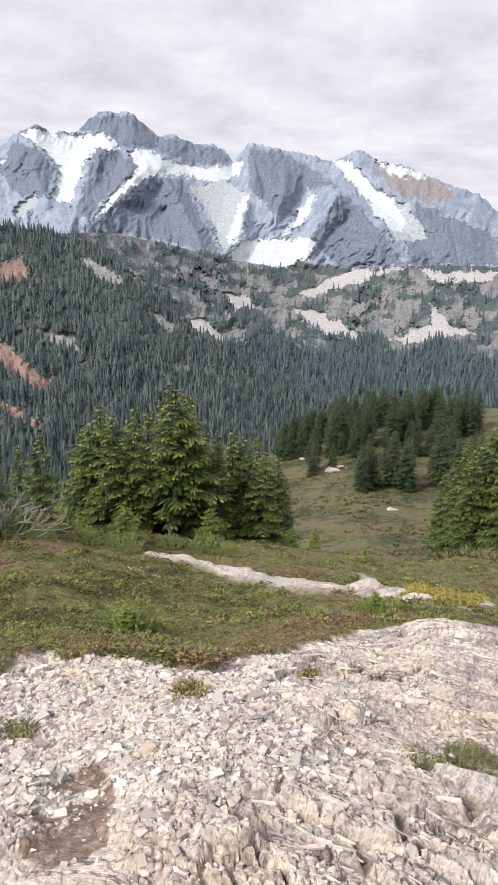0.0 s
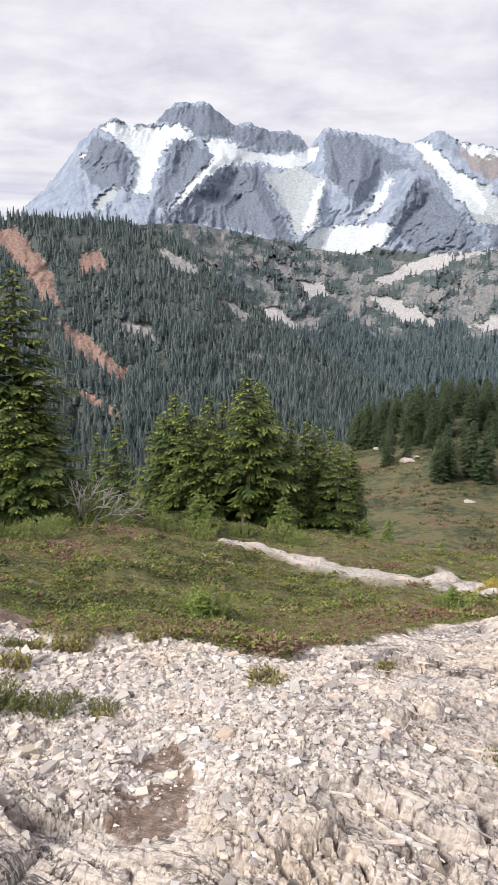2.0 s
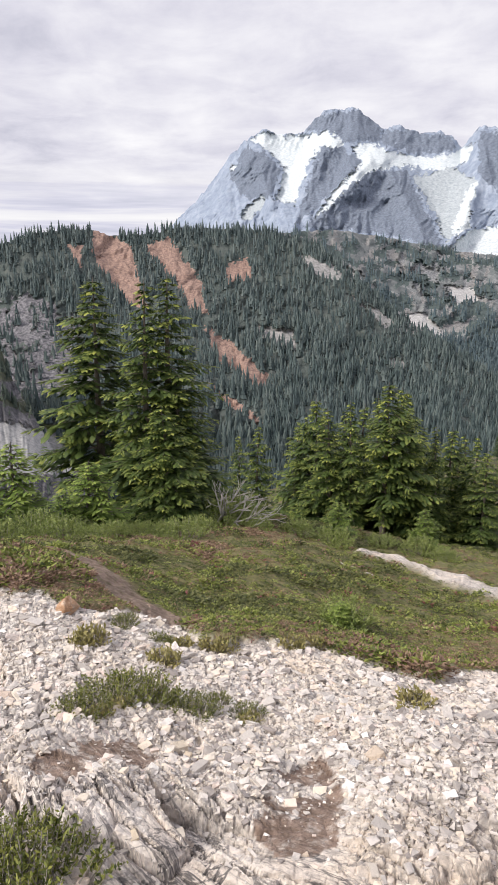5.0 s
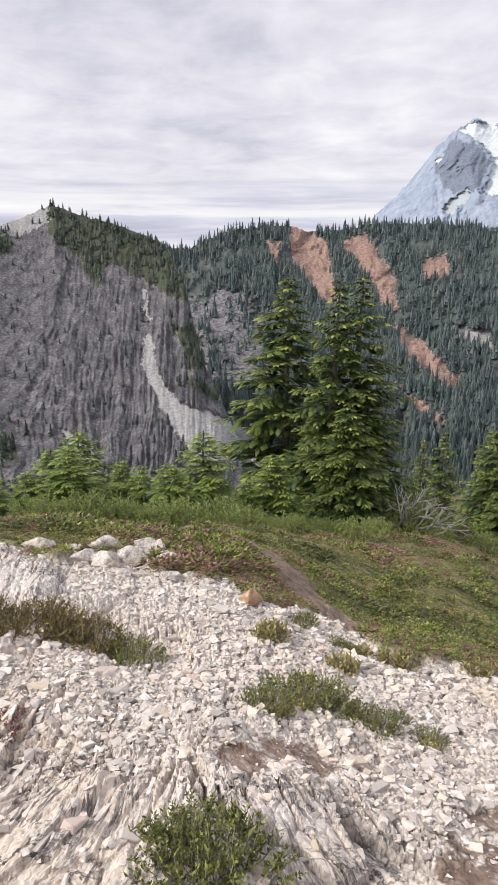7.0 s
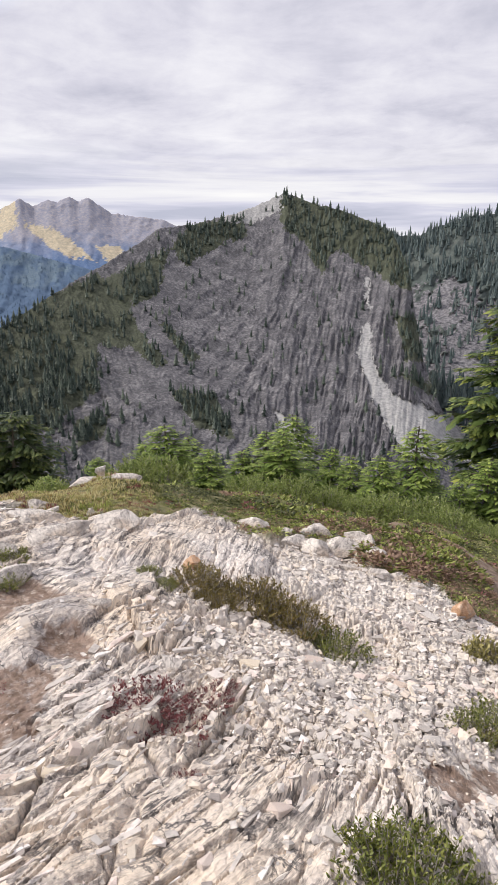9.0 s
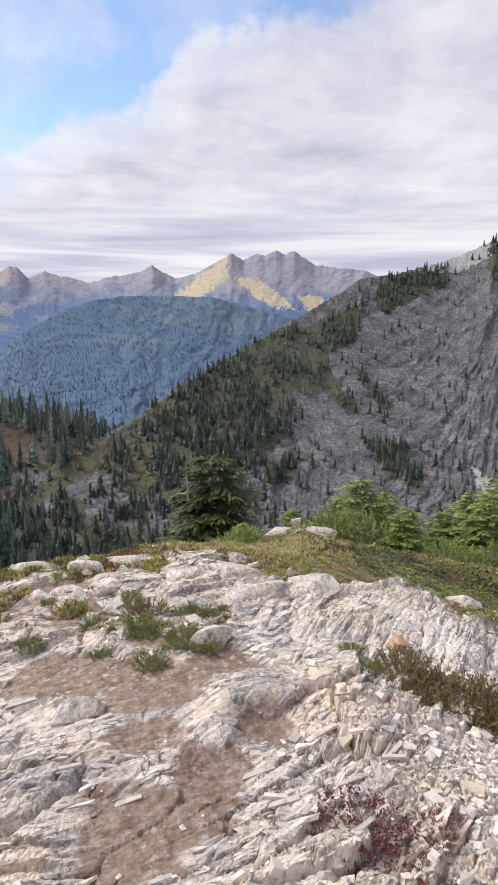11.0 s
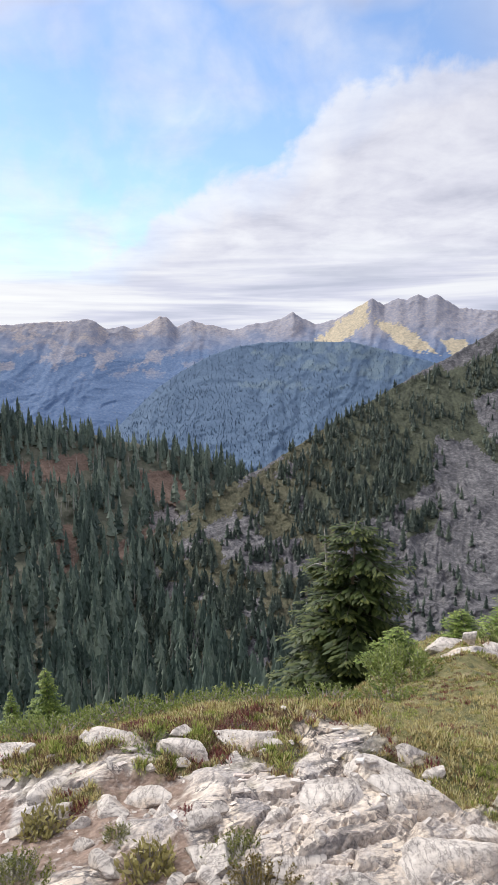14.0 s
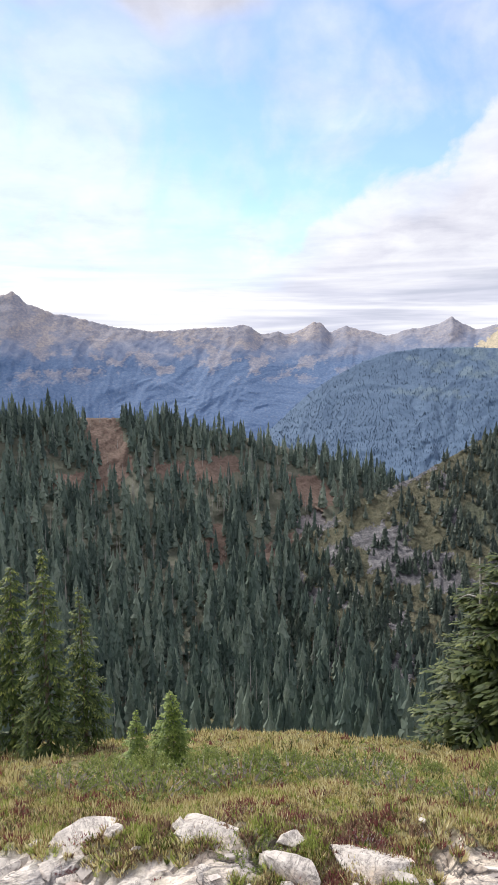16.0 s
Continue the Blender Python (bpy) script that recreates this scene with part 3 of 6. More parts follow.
SUMMIT_SLAB = [
    [(54.9, 3.1), (52.6, 4.1), (49.7, 4.9), (50.2, 3.4), (52.6, 2.3), (54.4, 2.5)],
]


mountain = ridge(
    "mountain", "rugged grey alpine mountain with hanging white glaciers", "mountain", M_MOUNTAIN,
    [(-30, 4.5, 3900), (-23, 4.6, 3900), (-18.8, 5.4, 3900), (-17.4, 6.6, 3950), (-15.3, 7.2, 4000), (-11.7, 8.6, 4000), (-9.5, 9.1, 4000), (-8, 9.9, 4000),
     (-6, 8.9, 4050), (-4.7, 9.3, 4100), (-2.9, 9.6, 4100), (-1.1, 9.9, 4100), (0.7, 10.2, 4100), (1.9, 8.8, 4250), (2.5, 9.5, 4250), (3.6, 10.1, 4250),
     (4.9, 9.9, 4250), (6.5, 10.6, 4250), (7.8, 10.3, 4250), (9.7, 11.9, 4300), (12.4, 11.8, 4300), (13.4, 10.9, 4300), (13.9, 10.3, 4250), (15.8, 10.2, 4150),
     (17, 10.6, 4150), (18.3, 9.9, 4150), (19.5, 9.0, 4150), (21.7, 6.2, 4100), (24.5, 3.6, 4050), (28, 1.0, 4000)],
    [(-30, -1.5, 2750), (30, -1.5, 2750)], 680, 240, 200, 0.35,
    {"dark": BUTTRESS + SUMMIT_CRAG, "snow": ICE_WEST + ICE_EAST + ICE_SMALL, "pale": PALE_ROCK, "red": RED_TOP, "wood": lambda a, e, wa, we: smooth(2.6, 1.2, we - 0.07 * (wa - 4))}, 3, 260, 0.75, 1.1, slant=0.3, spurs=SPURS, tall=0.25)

bench = ridge(
    "rock_bench", "pale talus and cliff bench with dark conifers below", "mountain", M_BENCH,
    [(-30, 1.6, 2600), (-19.3, 1.3, 2600), (-13.7, 1.3, 2600), (-8.8, 1.0, 2600), (-6.5, 0.2, 2650), (-2.3, 0.8, 2600), (2.3, 1.4, 2500), (7.8, 2.6, 2300),
     (11.4, 3.1, 2100), (16, 3.0, 1900), (22, 2.0, 1900)],
    [(-30, -12.5, 1150), (22, -12.5, 1150)], 560, 240, 150, 0.25,
    {"pale": TALUS, "crag": lambda a, e, wa, we: any_of(wa, we, BENCH_CLIFF) * (fbm(wa * 2.2, we * 0.9, 4, 6) > 0.0), "streak": lambda a, e, wa, we: smooth(0.12, 0.3, fbm(wa * 1.6 + we * 0.5, we * 0.7, 4, 15)) * smooth(-6, -4, we), "wood": lambda a, e, wa, we: np.maximum(smooth(-4.6, -6.0, we + 0.8 * np.sin(wa * 0.9)), 1.0 * (fbm(wa * 0.9, we * 1.8, 3, 77) > 0.02)
                                                            * ~any_of(wa, we, TALUS))}, 8, 260)

wooded = ridge(
    "wooded_ridge", "steep conifer-clad ridge with red scree chutes", "mountain", M_RIDGE,
    [(-12, -12.2, 1050), (-7.6, -10.9, 1050), (-2.7, -9.0, 1080), (2.2, -6.0, 1120), (6.9, -3.0, 1180), (10.6, 0.2, 1240), (13, 2.2, 1300), (16.3, 3.0, 1320),
     (19, 3.3, 1320), (24.5, 3.3, 1300), (26.3, 2.9, 1300), (29.5, 2.8, 1300), (30.9, 3.3, 1280), (33, 3.2, 1280), (36.2, 2.8, 1250), (39.3, 1.4, 1250),
     (43, 1.9, 1250), (50, 1.0, 1250)],
    [(-12, -18.5, 560), (50, -26, 400)], 560, 220, 70, 0.25, {"red": RED_SCREE, "crag": lambda a, e, wa, we: any_of(wa, we, RIDGE_ROCK[:2]) * (fbm(wa * 2.0 + we, we * 1.2, 4, 61) > -0.22), "pale": RIDGE_ROCK[2:] + RIDGE_ROCK_EAST + CLIFF_SCREE}, 12, 110)

cliff = ridge(
    "cliff_hill", "dark grey cliff-faced hill with scree gully and wooded top", "hill", M_CLIFF,
    [(32, -17, 420), (35, -14.5, 450), (38, -8, 520), (39.6, -1, 650), (41, 1.7, 700), (42.4, 2.4, 720), (45.1, 3.4, 740), (47.7, 4.0, 760), (49.7, 4.7, 760), (51, 4.1, 760),
     (53.4, 3.2, 740), (57, 2.2, 700), (59.7, 1.9, 680), (61, 1.0, 660), (63.6, -0.6, 620), (66.5, -2.2, 580), (71, -5.0, 520), (75.6, -7.8, 470), (79.6, -10.3, 430),
     (83.8, -12.2, 400), (90, -16.5, 360)],
    [(32, -27, 250), (60, -28, 220), (90, -33, 190)], 760, 300, 15, 0.22,
    {"pale": CLIFF_SCREE + SUMMIT_SLAB, "grass": lambda a, e, wa, we: np.maximum(any_of(wa, we, SPUR_GRASS), smooth(70, 76, wa) * (fbm(wa * 0.5, we * 0.6, 3, 5) > -0.1)),
     "wood": lambda a, e, wa, we: any_of(wa, we, CLIFF_WOOD_TOP + CLIFF_WOOD_WEST) * 1.0}, 17, 40, 1.5, 1.3, slant=0.3, tall=0.2, wander=0.16)

hill = ridge(
    "wooded_hill", "forested hill with russet heath clearings", "hill", M_HILL,
    [(70, -14.5, 520), (75, -13.0, 520), (79, -11.3, 510), (81, -10.5, 505), (84, -9.6, 500), (87, -8.7, 490), (90, -8.0, 480), (94.5, -7.0, 465), (99, -6.1, 455), (104, -5.4, 448), (107, -5.3, 440),
     (116, -5.0, 430), (128, -5.5, 430)],
    [(70, -36, 130), (128, -36, 130)], 520, 240, 26, 0.2, {"red": HILL_HEATH, "pale": HILL_ROCK}, 23, 60)

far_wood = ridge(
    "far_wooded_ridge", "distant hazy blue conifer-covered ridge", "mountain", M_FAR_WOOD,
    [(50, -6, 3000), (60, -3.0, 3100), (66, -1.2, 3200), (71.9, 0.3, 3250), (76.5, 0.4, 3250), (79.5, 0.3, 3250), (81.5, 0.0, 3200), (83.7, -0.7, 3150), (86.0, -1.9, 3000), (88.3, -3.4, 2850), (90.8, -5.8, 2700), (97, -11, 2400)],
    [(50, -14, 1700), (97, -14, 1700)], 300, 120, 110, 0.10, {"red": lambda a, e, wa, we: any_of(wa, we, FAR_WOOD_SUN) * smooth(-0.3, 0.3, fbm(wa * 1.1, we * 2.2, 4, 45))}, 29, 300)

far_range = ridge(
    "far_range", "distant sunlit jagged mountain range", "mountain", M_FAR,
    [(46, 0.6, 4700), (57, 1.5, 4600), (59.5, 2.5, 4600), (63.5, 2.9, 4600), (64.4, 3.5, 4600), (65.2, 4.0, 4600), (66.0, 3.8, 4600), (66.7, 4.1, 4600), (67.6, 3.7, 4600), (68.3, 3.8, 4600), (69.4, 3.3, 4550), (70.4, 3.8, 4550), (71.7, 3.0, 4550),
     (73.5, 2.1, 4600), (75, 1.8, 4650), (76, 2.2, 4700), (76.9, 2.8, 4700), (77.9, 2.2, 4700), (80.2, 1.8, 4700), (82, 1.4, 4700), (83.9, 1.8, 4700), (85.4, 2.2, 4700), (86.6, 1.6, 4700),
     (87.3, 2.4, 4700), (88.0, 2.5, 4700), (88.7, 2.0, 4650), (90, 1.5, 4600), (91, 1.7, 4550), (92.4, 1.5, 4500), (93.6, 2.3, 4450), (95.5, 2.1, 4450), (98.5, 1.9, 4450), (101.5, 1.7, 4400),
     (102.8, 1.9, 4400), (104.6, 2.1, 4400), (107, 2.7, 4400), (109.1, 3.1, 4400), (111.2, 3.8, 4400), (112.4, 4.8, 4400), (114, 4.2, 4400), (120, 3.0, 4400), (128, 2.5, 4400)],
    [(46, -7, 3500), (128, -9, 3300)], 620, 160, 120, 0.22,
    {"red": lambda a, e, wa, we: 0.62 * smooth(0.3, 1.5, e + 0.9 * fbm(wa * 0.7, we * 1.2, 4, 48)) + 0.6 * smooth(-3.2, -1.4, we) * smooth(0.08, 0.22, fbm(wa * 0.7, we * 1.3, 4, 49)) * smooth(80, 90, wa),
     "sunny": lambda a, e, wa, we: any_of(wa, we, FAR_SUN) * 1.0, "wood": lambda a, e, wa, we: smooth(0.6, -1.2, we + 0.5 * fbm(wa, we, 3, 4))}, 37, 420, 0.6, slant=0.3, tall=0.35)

# woods on the mountain sides
def open_ground(polys, base=1.0, seed=1, freq=0.8, cut=-0.35):
    def keep(a, e, wa, we):
        return base * (fbm(wa * freq, we * freq * 1.5, 3, seed) > cut) * ~any_of(wa, we, polys)
    return keep


p, h = plant(wooded, 25000, lambda a, e, wa, we: open_ground(RED_SCREE + RIDGE_ROCK + RIDGE_ROCK_EAST + CLIFF_SCREE, 0.9, 3)(a, e, wa, we) + 0.5 * any_of(wa, we, RIDGE_ROCK[:2]) * (fbm(wa * 1.6, we * 1.2, 3, 64) > 0.05), 41, 17)
q, g = plant(wooded, 1800, lambda a, e, wa, we: 0.9 * ~any_of(wa, we, RED_SCREE), 141, 14, top=0.95)
p, h = np.vstack([p, q]), np.concatenate([h, g])
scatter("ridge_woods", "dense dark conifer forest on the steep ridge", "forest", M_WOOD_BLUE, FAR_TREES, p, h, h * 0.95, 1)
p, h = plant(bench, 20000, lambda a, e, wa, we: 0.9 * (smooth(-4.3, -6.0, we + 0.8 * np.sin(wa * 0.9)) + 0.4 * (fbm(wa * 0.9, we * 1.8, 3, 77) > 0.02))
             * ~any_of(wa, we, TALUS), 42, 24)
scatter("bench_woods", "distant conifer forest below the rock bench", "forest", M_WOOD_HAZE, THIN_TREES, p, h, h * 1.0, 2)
p, h = plant(cliff, 21000, lambda a, e, wa, we: (0.9 - 0.25 * smooth(58, 66, a)) * any_of(wa, we, CLIFF_WOOD_TOP + CLIFF_WOOD_WEST) * (fbm(wa * 0.9, we * 1.1, 3, 28) > -0.28 + 0.25 * smooth(58, 66, a)) + 0.05 * ~any_of(wa, we, CLIFF_SCREE)
             + 0.4 * smooth(66, 74, a) * (fbm(wa * 0.8, we * 0.8, 3, 8) > 0.05) * ~any_of(wa, we, SPUR_GRASS), 43, 7.8)
lone = [(75.4, 466, 8.5), (74.9, 468, 14), (74.6, 466, 10)]
p = np.vstack([p, [(*polar(a, d), to_z(d, -8.0)) for a, d, _ in lone]])
h = np.concatenate([h, [q[2] for q in lone]])
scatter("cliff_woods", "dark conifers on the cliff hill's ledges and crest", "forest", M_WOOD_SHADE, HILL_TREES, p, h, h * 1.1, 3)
p, h = plant(hill, 8000, lambda a, e, wa, we: 0.72 * (0.10 + (fbm(wa * 0.7, we * 1.0, 4, 9, 0.6) > -0.06)) * ~any_of(wa, we, HILL_HEATH + HILL_ROCK) + 0.09, 44, 16)
q, g = plant(hill, 700, lambda a, e, wa, we: 0.85 * ~any_of(wa, we, HILL_HEATH[:1]), 144, 14, top=0.94)
p, h = np.vstack([p, q]), np.concatenate([h, g])
scatter("hill_woods", "dark conifer forest on the hill", "forest", M_WOOD_DARK, HILL_TREES, p, h * 1.05, h * 0.8, 4)
p, h = plant(hill, 1500, open_ground([], 0.8, 19, 0.5, -0.2), 45, 15)
scatter("hill_snags", "bare grey dead conifers among the forest", "dead tree", M_DEAD, [SNAG], p, h, h * 0.6, 5)
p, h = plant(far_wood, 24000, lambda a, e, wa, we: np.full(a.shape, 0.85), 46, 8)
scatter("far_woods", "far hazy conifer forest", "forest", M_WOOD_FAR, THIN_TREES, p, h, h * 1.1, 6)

# ------------------------------------------------------------ the knoll and the ground out to the horizon
KNOT_AZ = [-30, -20, -12, 0, 20, 40, 55, 66, 76, 105]
KNOT_R = [0, 1.5, 3.5, 5.5, 7, 9, 13, 20, 35, 70, 110, 150, 190, 300, 600, 1500, 4900]
KNOT_Z = [
    [0, .05, -.5, -1.3, -2.0, -2.9, -4.4, -6.4, -10.5, -25, -31, -30, -29, -90, -170, -290, -420],
    [0, .05, -.5, -1.3, -2.0, -2.9, -4.6, -6.7, -12.0, -27, -31, -30, -29, -90, -170, -290, -420],
    [0, .05, -.55, -1.5, -2.2, -3.0, -4.6, -6.9, -15, -28.5, -32, -32, -34, -110, -170, -290, -420],
    [0, .05, -.6, -1.7, -2.3, -3.1, -4.6, -6.6, -14, -30, -36, -40, -50, -120, -180, -290, -420],
    [0, .05, -.55, -1.35, -1.85, -2.5, -3.7, -5.9, -14, -38, -60, -80, -100, -140, -190, -290, -420],
    [0, .2, -.4, -.65, -1.2, -2, -3.4, -6.2, -14, -38, -62, -80, -100, -140, -190, -290, -420],
    [0, .15, -.25, -.5, -.95, -1.6, -3, -6, -15, -40, -65, -80, -100, -140, -190, -330, -480],
    [0, .12, -.1, -.3, -.75, -1.35, -3, -6.5, -16, -42, -66, -85, -102, -145, -200, -360, -600],
    [0, .1, -.05, -.27, -.92, -2.2, -4.4, -8.5, -19, -45, -70, -90, -105, -150, -210, -400, -700],
    [0, .1, -.1, -.45, -1.22, -2.5, -4.6, -8.6, -19, -45, -70, -90, -105, -150, -210, -420, -760],
]
MEADOW_EDGE = [(-75, 7), (-30, 9.5), (-22.6, 8.6), (-11, 6.0), (1.6, 3.75), (12, 3.85), (22, 3.5), (27.8, 4.7), (33.2, 3.8), (36, 4.15), (41.5, 4.4), (44.5, 5.0),
               (52, 5.0), (58, 5.2), (67, 5.0), (71, 5.0), (80, 4.9), (91, 5.35), (105, 5.4), (150, 6), (285, 7)]
DIRT = [(12.2, 1.62, 0.125), (11.6, 1.80, 0.13), (12.0, 1.98, 0.10), (30.5, 2.10, 0.125), (32.8, 2.10, 0.125), (82.0, 2.35, 0.26), (80.5, 2.9, 0.16), (71, 2.9, 0.13), (36, 1.95, 0.11), (85, 4.4, 0.25), (90.5, 4.75, 0.28), (79, 3.9, 0.22), (74, 3.5, 0.16), (95.5, 5.0, 0.25), (86, 5.0, 0.2), (101, 5.0, 0.25), (76, 2.6, 0.18), (83.5, 3.4, 0.28), (79.5, 3.3, 0.24), (87.5, 3.6, 0.26)]
BARE = [(76, 3.3, 0.9), (68, 3.7, 0.7), (60, 1.5, 0.6), (54, 1.25, 0.5), (61, 4.55, 0.9), (66, 4.6, 0.6), (70, 3.2, 0.5), (62, 1.55, 0.45), (50, 1.15, 0.4), (13, 1.25, 0.4), (27, 1.28, 0.42), (21, 1.2, 0.35), (86, 5.0, 0.35)]
SLAB_LINE = [(6.5, 14.8), (1.8, 14.0), (-4.0, 12.7), (-8.3, 11.2)]
TRAIL = [(44, 9.6), (40, 8.6), (35, 7.0), (31.5, 5.6), (28.5, 4.8), (26, 4.5)]
# the rock's layers swing round the knoll: heading, angle of the layers from the line of sight
SWING = [(-180, 85), (-20, 80), (0, 75), (15, 55), (30, 28), (43, 0), (55, -30), (70, -68), (90, -85), (180, -85)]
swing_az = np.linspace(-180, 180, 1441)
swing = np.radians(np.interp(swing_az, [q[0] for q in SWING], [q[1] for q in SWING]))
swing_cos, swing_sin = np.cumsum(np.cos(swing)) * radians(0.25), np.cumsum(np.sin(swing)) * radians(0.25)


def layers_at(az, r):
    """Metres across and along the bent layers, and their heading."""
    phi = np.interp(az, swing_az, swing)
    far = np.log(np.maximum(r, 0.3) / 1.8)
    return (2.0 * (far * np.sin(phi) - np.interp(az, swing_az, swing_cos)), 2.0 * (far * np.cos(phi) + np.interp(az, swing_az, swing_sin)), np.radians(az) + phi)



def base_height(az, r):
    shape = np.broadcast(az, r).shape
    a = np.broadcast_to(az, shape).ravel()
    rr = np.broadcast_to(r, shape).ravel()
    a = np.where(a > 217.5, a - 360, a)
    a = np.where(a > 105, np.where(a > 160, -30, 105), np.where(a < -30, -30, a))
    cols = np.stack([np.interp(rr, KNOT_R, k) for k in KNOT_Z])
    i = np.clip(np.searchsorted(KNOT_AZ, a, side="right") - 1, 0, len(KNOT_AZ) - 2)
    lo, hi = np.array(KNOT_AZ)[i], np.array(KNOT_AZ)[i + 1]
    f = np.clip((a - lo) / (hi - lo), 0, 1)
    f = f * f * (3 - 2 * f)
    k = np.arange(len(rr))
    return (cols[i, k] * (1 - f) + cols[i + 1, k] * f).reshape(shape)


def away_from(x, y, line):
    """Distance to a polyline given as (heading, distance)."""
    best = np.full(np.shape(x), 1e9)
    pts = [polar(a, r) for a, r in line]
    for (x0, y0), (x1, y1) in zip(pts, pts[1:]):
        dx, dy = x1 - x0, y1 - y0
        t = np.clip(((x - x0) * dx + (y - y0) * dy) / (dx * dx + dy * dy), 0, 1)
        best = np.minimum(best, np.hypot(x - x0 - t * dx, y - y0 - t * dy))
    return best


def bare_at(x, y):
    """Where the rock lies smooth, with nothing loose on it."""
    bare = np.zeros(np.shape(x))
    for a2, d, rad in BARE:
        px, py = polar(a2, d)
        bare = np.maximum(bare, smooth(rad, rad * 0.6, np.hypot(x - px, y - py) + 0.3 * fbm(x * 1.8, y * 1.8, 3, 18)))
    return bare


def ground_at(x, y):
    """Height, meadow, dirt and loose gravel at places on the ground."""
    x, y = np.asarray(x, float), np.asarray(y, float)
    az, r = np.degrees(np.arctan2(-x, y)), np.hypot(x, y)
    z = base_height(az, r)
    azw = np.where(az < -75, az + 360, az)
    edge = np.interp(azw, [q[0] for q in MEADOW_EDGE], [q[1] for q in MEADOW_EDGE])
    wob = 0.45 * fbm(x * 0.9, y * 0.9, 4, 5) + 0.45 * fbm(x * 3.0, y * 3.0, 4, 6, 0.6)
    meadow = smooth(-0.10, 0.12, r - edge + wob)
    slab = smooth(0.62, 0.30, away_from(x, y, SLAB_LINE) + 0.5 * fbm(x * 1.2, y * 1.2, 4, 14))
    outcrop = smooth(0.42, 0.55, fbm(x * 0.35 + 7, y * 0.35, 3, 33)) * smooth(9, 11, r) * smooth(40, 22, r) * smooth(-9, -12, az)
    slab = np.maximum(slab, outcrop)
    west = smooth(70, 76, az) * smooth(4.0, 4.4, r) * smooth(6.2, 5.4, r) * smooth(0.10, 0.30, fbm(x * 3.2, y * 3.2, 4, 71, 0.6))
    slab = np.maximum(slab, west)
    meadow = meadow * (1 - slab)
    dirt = np.zeros(np.shape(x))
    for a, d, rad in DIRT:
        px, py = polar(a, d)
        dirt = np.maximum(dirt, smooth(rad * 1.0, rad * 0.85, np.hypot(x - px, y - py) + 0.16 * fbm(x * 5, y * 5, 5, 8, 0.65)))
    soft = np.zeros(np.shape(x))
    for a, d, rad in DIRT:
        px, py = polar(a, d)
        soft = np.maximum(soft, smooth(rad * 1.7, rad * 0.5, np.hypot(x - px, y - py)))
    trail = smooth(0.26, 0.12, away_from(x, y, TRAIL) + 0.12 * fbm(x * 4, y * 4, 3, 9))
    dirt = np.maximum(dirt, trail)
    near = smooth(60, 20, r)
    across, along, _ = layers_at(az, r)
    warp = 0.22 * fbm(x * 1.1, y * 1.1, 3, 41) + 0.05 * fbm(x * 5, y * 5, 3, 42)
    folds = ridged(across * 1.9 + warp * 4, along * 0.45, 4, 50) - 0.55
    big, gap1 = plates(across * 3.6 + warp * 3, along * 1.5 + warp * 2, 100)
    mid, gap2 = plates(across * 13 + warp * 6, along * 3.2 + warp * 4, 120)
    small, gap3 = plates(x * 30, y * 30, 140)
    slabs = 0.085 * big - 0.05 * smooth(0.08, 0.015, gap1) + 0.030 * mid - 0.030 * smooth(0.13, 0.03, gap2)
    grit = 0.009 * small - 0.012 * smooth(0.22, 0.05, gap3)
    blocks = fbm(x * 0.9, y * 0.9, 4, 52)
    loose = smooth(-0.22, 0.22, fbm(x * 0.6, y * 0.6, 3, 54) + 0.35 * smooth(8, 22, az) * smooth(62, 50, az) - 0.5 * smooth(2.1, 1.6, r) - 0.5 * smooth(0, -14, az) - 0.35 * smooth(58, 66, az))
    bare = bare_at(x, y)
    loose = loose * (1 - bare)
    rock = (1 - meadow) * near
    hard = (1 - 0.7 * loose) * smooth(9, 6, r) + 0.35 * smooth(6, 9, r)
    hard = hard * (1 - 0.62 * bare) * (1 + 0.15 * smooth(8, -4, az) * smooth(9, 6, r))
    z = z + rock * (0.12 * blocks + hard * (0.07 * folds + slabs) + grit * (1 - 0.85 * bare) * (1 - 0.6 * smooth(60, 68, az)) + 0.09 * bare * (ridged(x * 1.7, y * 1.7, 2, 58) - 0.4)) * (1 - 0.9 * soft) * smooth(0.5, 1.4, r)
    z = z + slab * near * 0.16 * smooth(6, 9, r)
    z = z - 0.03 * soft * near
    z = z + meadow * near * (0.15 * fbm(x * 0.7, y * 0.7, 3, 55) + (0.09 + 0.08 * smooth(6, 10, r)) * (ridged(x * 2.0, y * 2.0, 3, 56) - 0.55))
    z = z + smooth(60, 200, r) * r * 0.02 * fbm(x / 60, y / 60, 4, 57)
    return z, meadow, dirt, loose


M_GROUND, n = material("knoll_rock_and_heath")
p = place(n)
turned = n.add("CombineXYZ", {0: n.attr("across"), 1: n.math("MULTIPLY", n.attr("along"), 0.16), 2: 0.0}).outputs[0]
grain = n.noise(turned, 26, 8, 0.65, 0.5)
broad = n.noise(p, 1.1, 5, 0.6)
speck = n.noise(p, 60, 6, 0.7)
vor = n.add("TexVoronoi", {"Vector": p, "Scale": 34.0, "Randomness": 1.0})
rock = n.ramp(n.math("ADD", n.math("MULTIPLY", grain, 0.6), n.math("MULTIPLY", speck, 0.4)),
              [(0.34, (0.15, 0.135, 0.13)), (0.40, (0.50, 0.455, 0.43)), (0.49, (0.75, 0.69, 0.645)), (0.64, (0.88, 0.835, 0.79))])
rock = n.mix(n.ramp(broad, [(0.36, 0.1), (0.60, 0.65)]), rock, (0.97, 0.84, 0.66), "MULTIPLY")
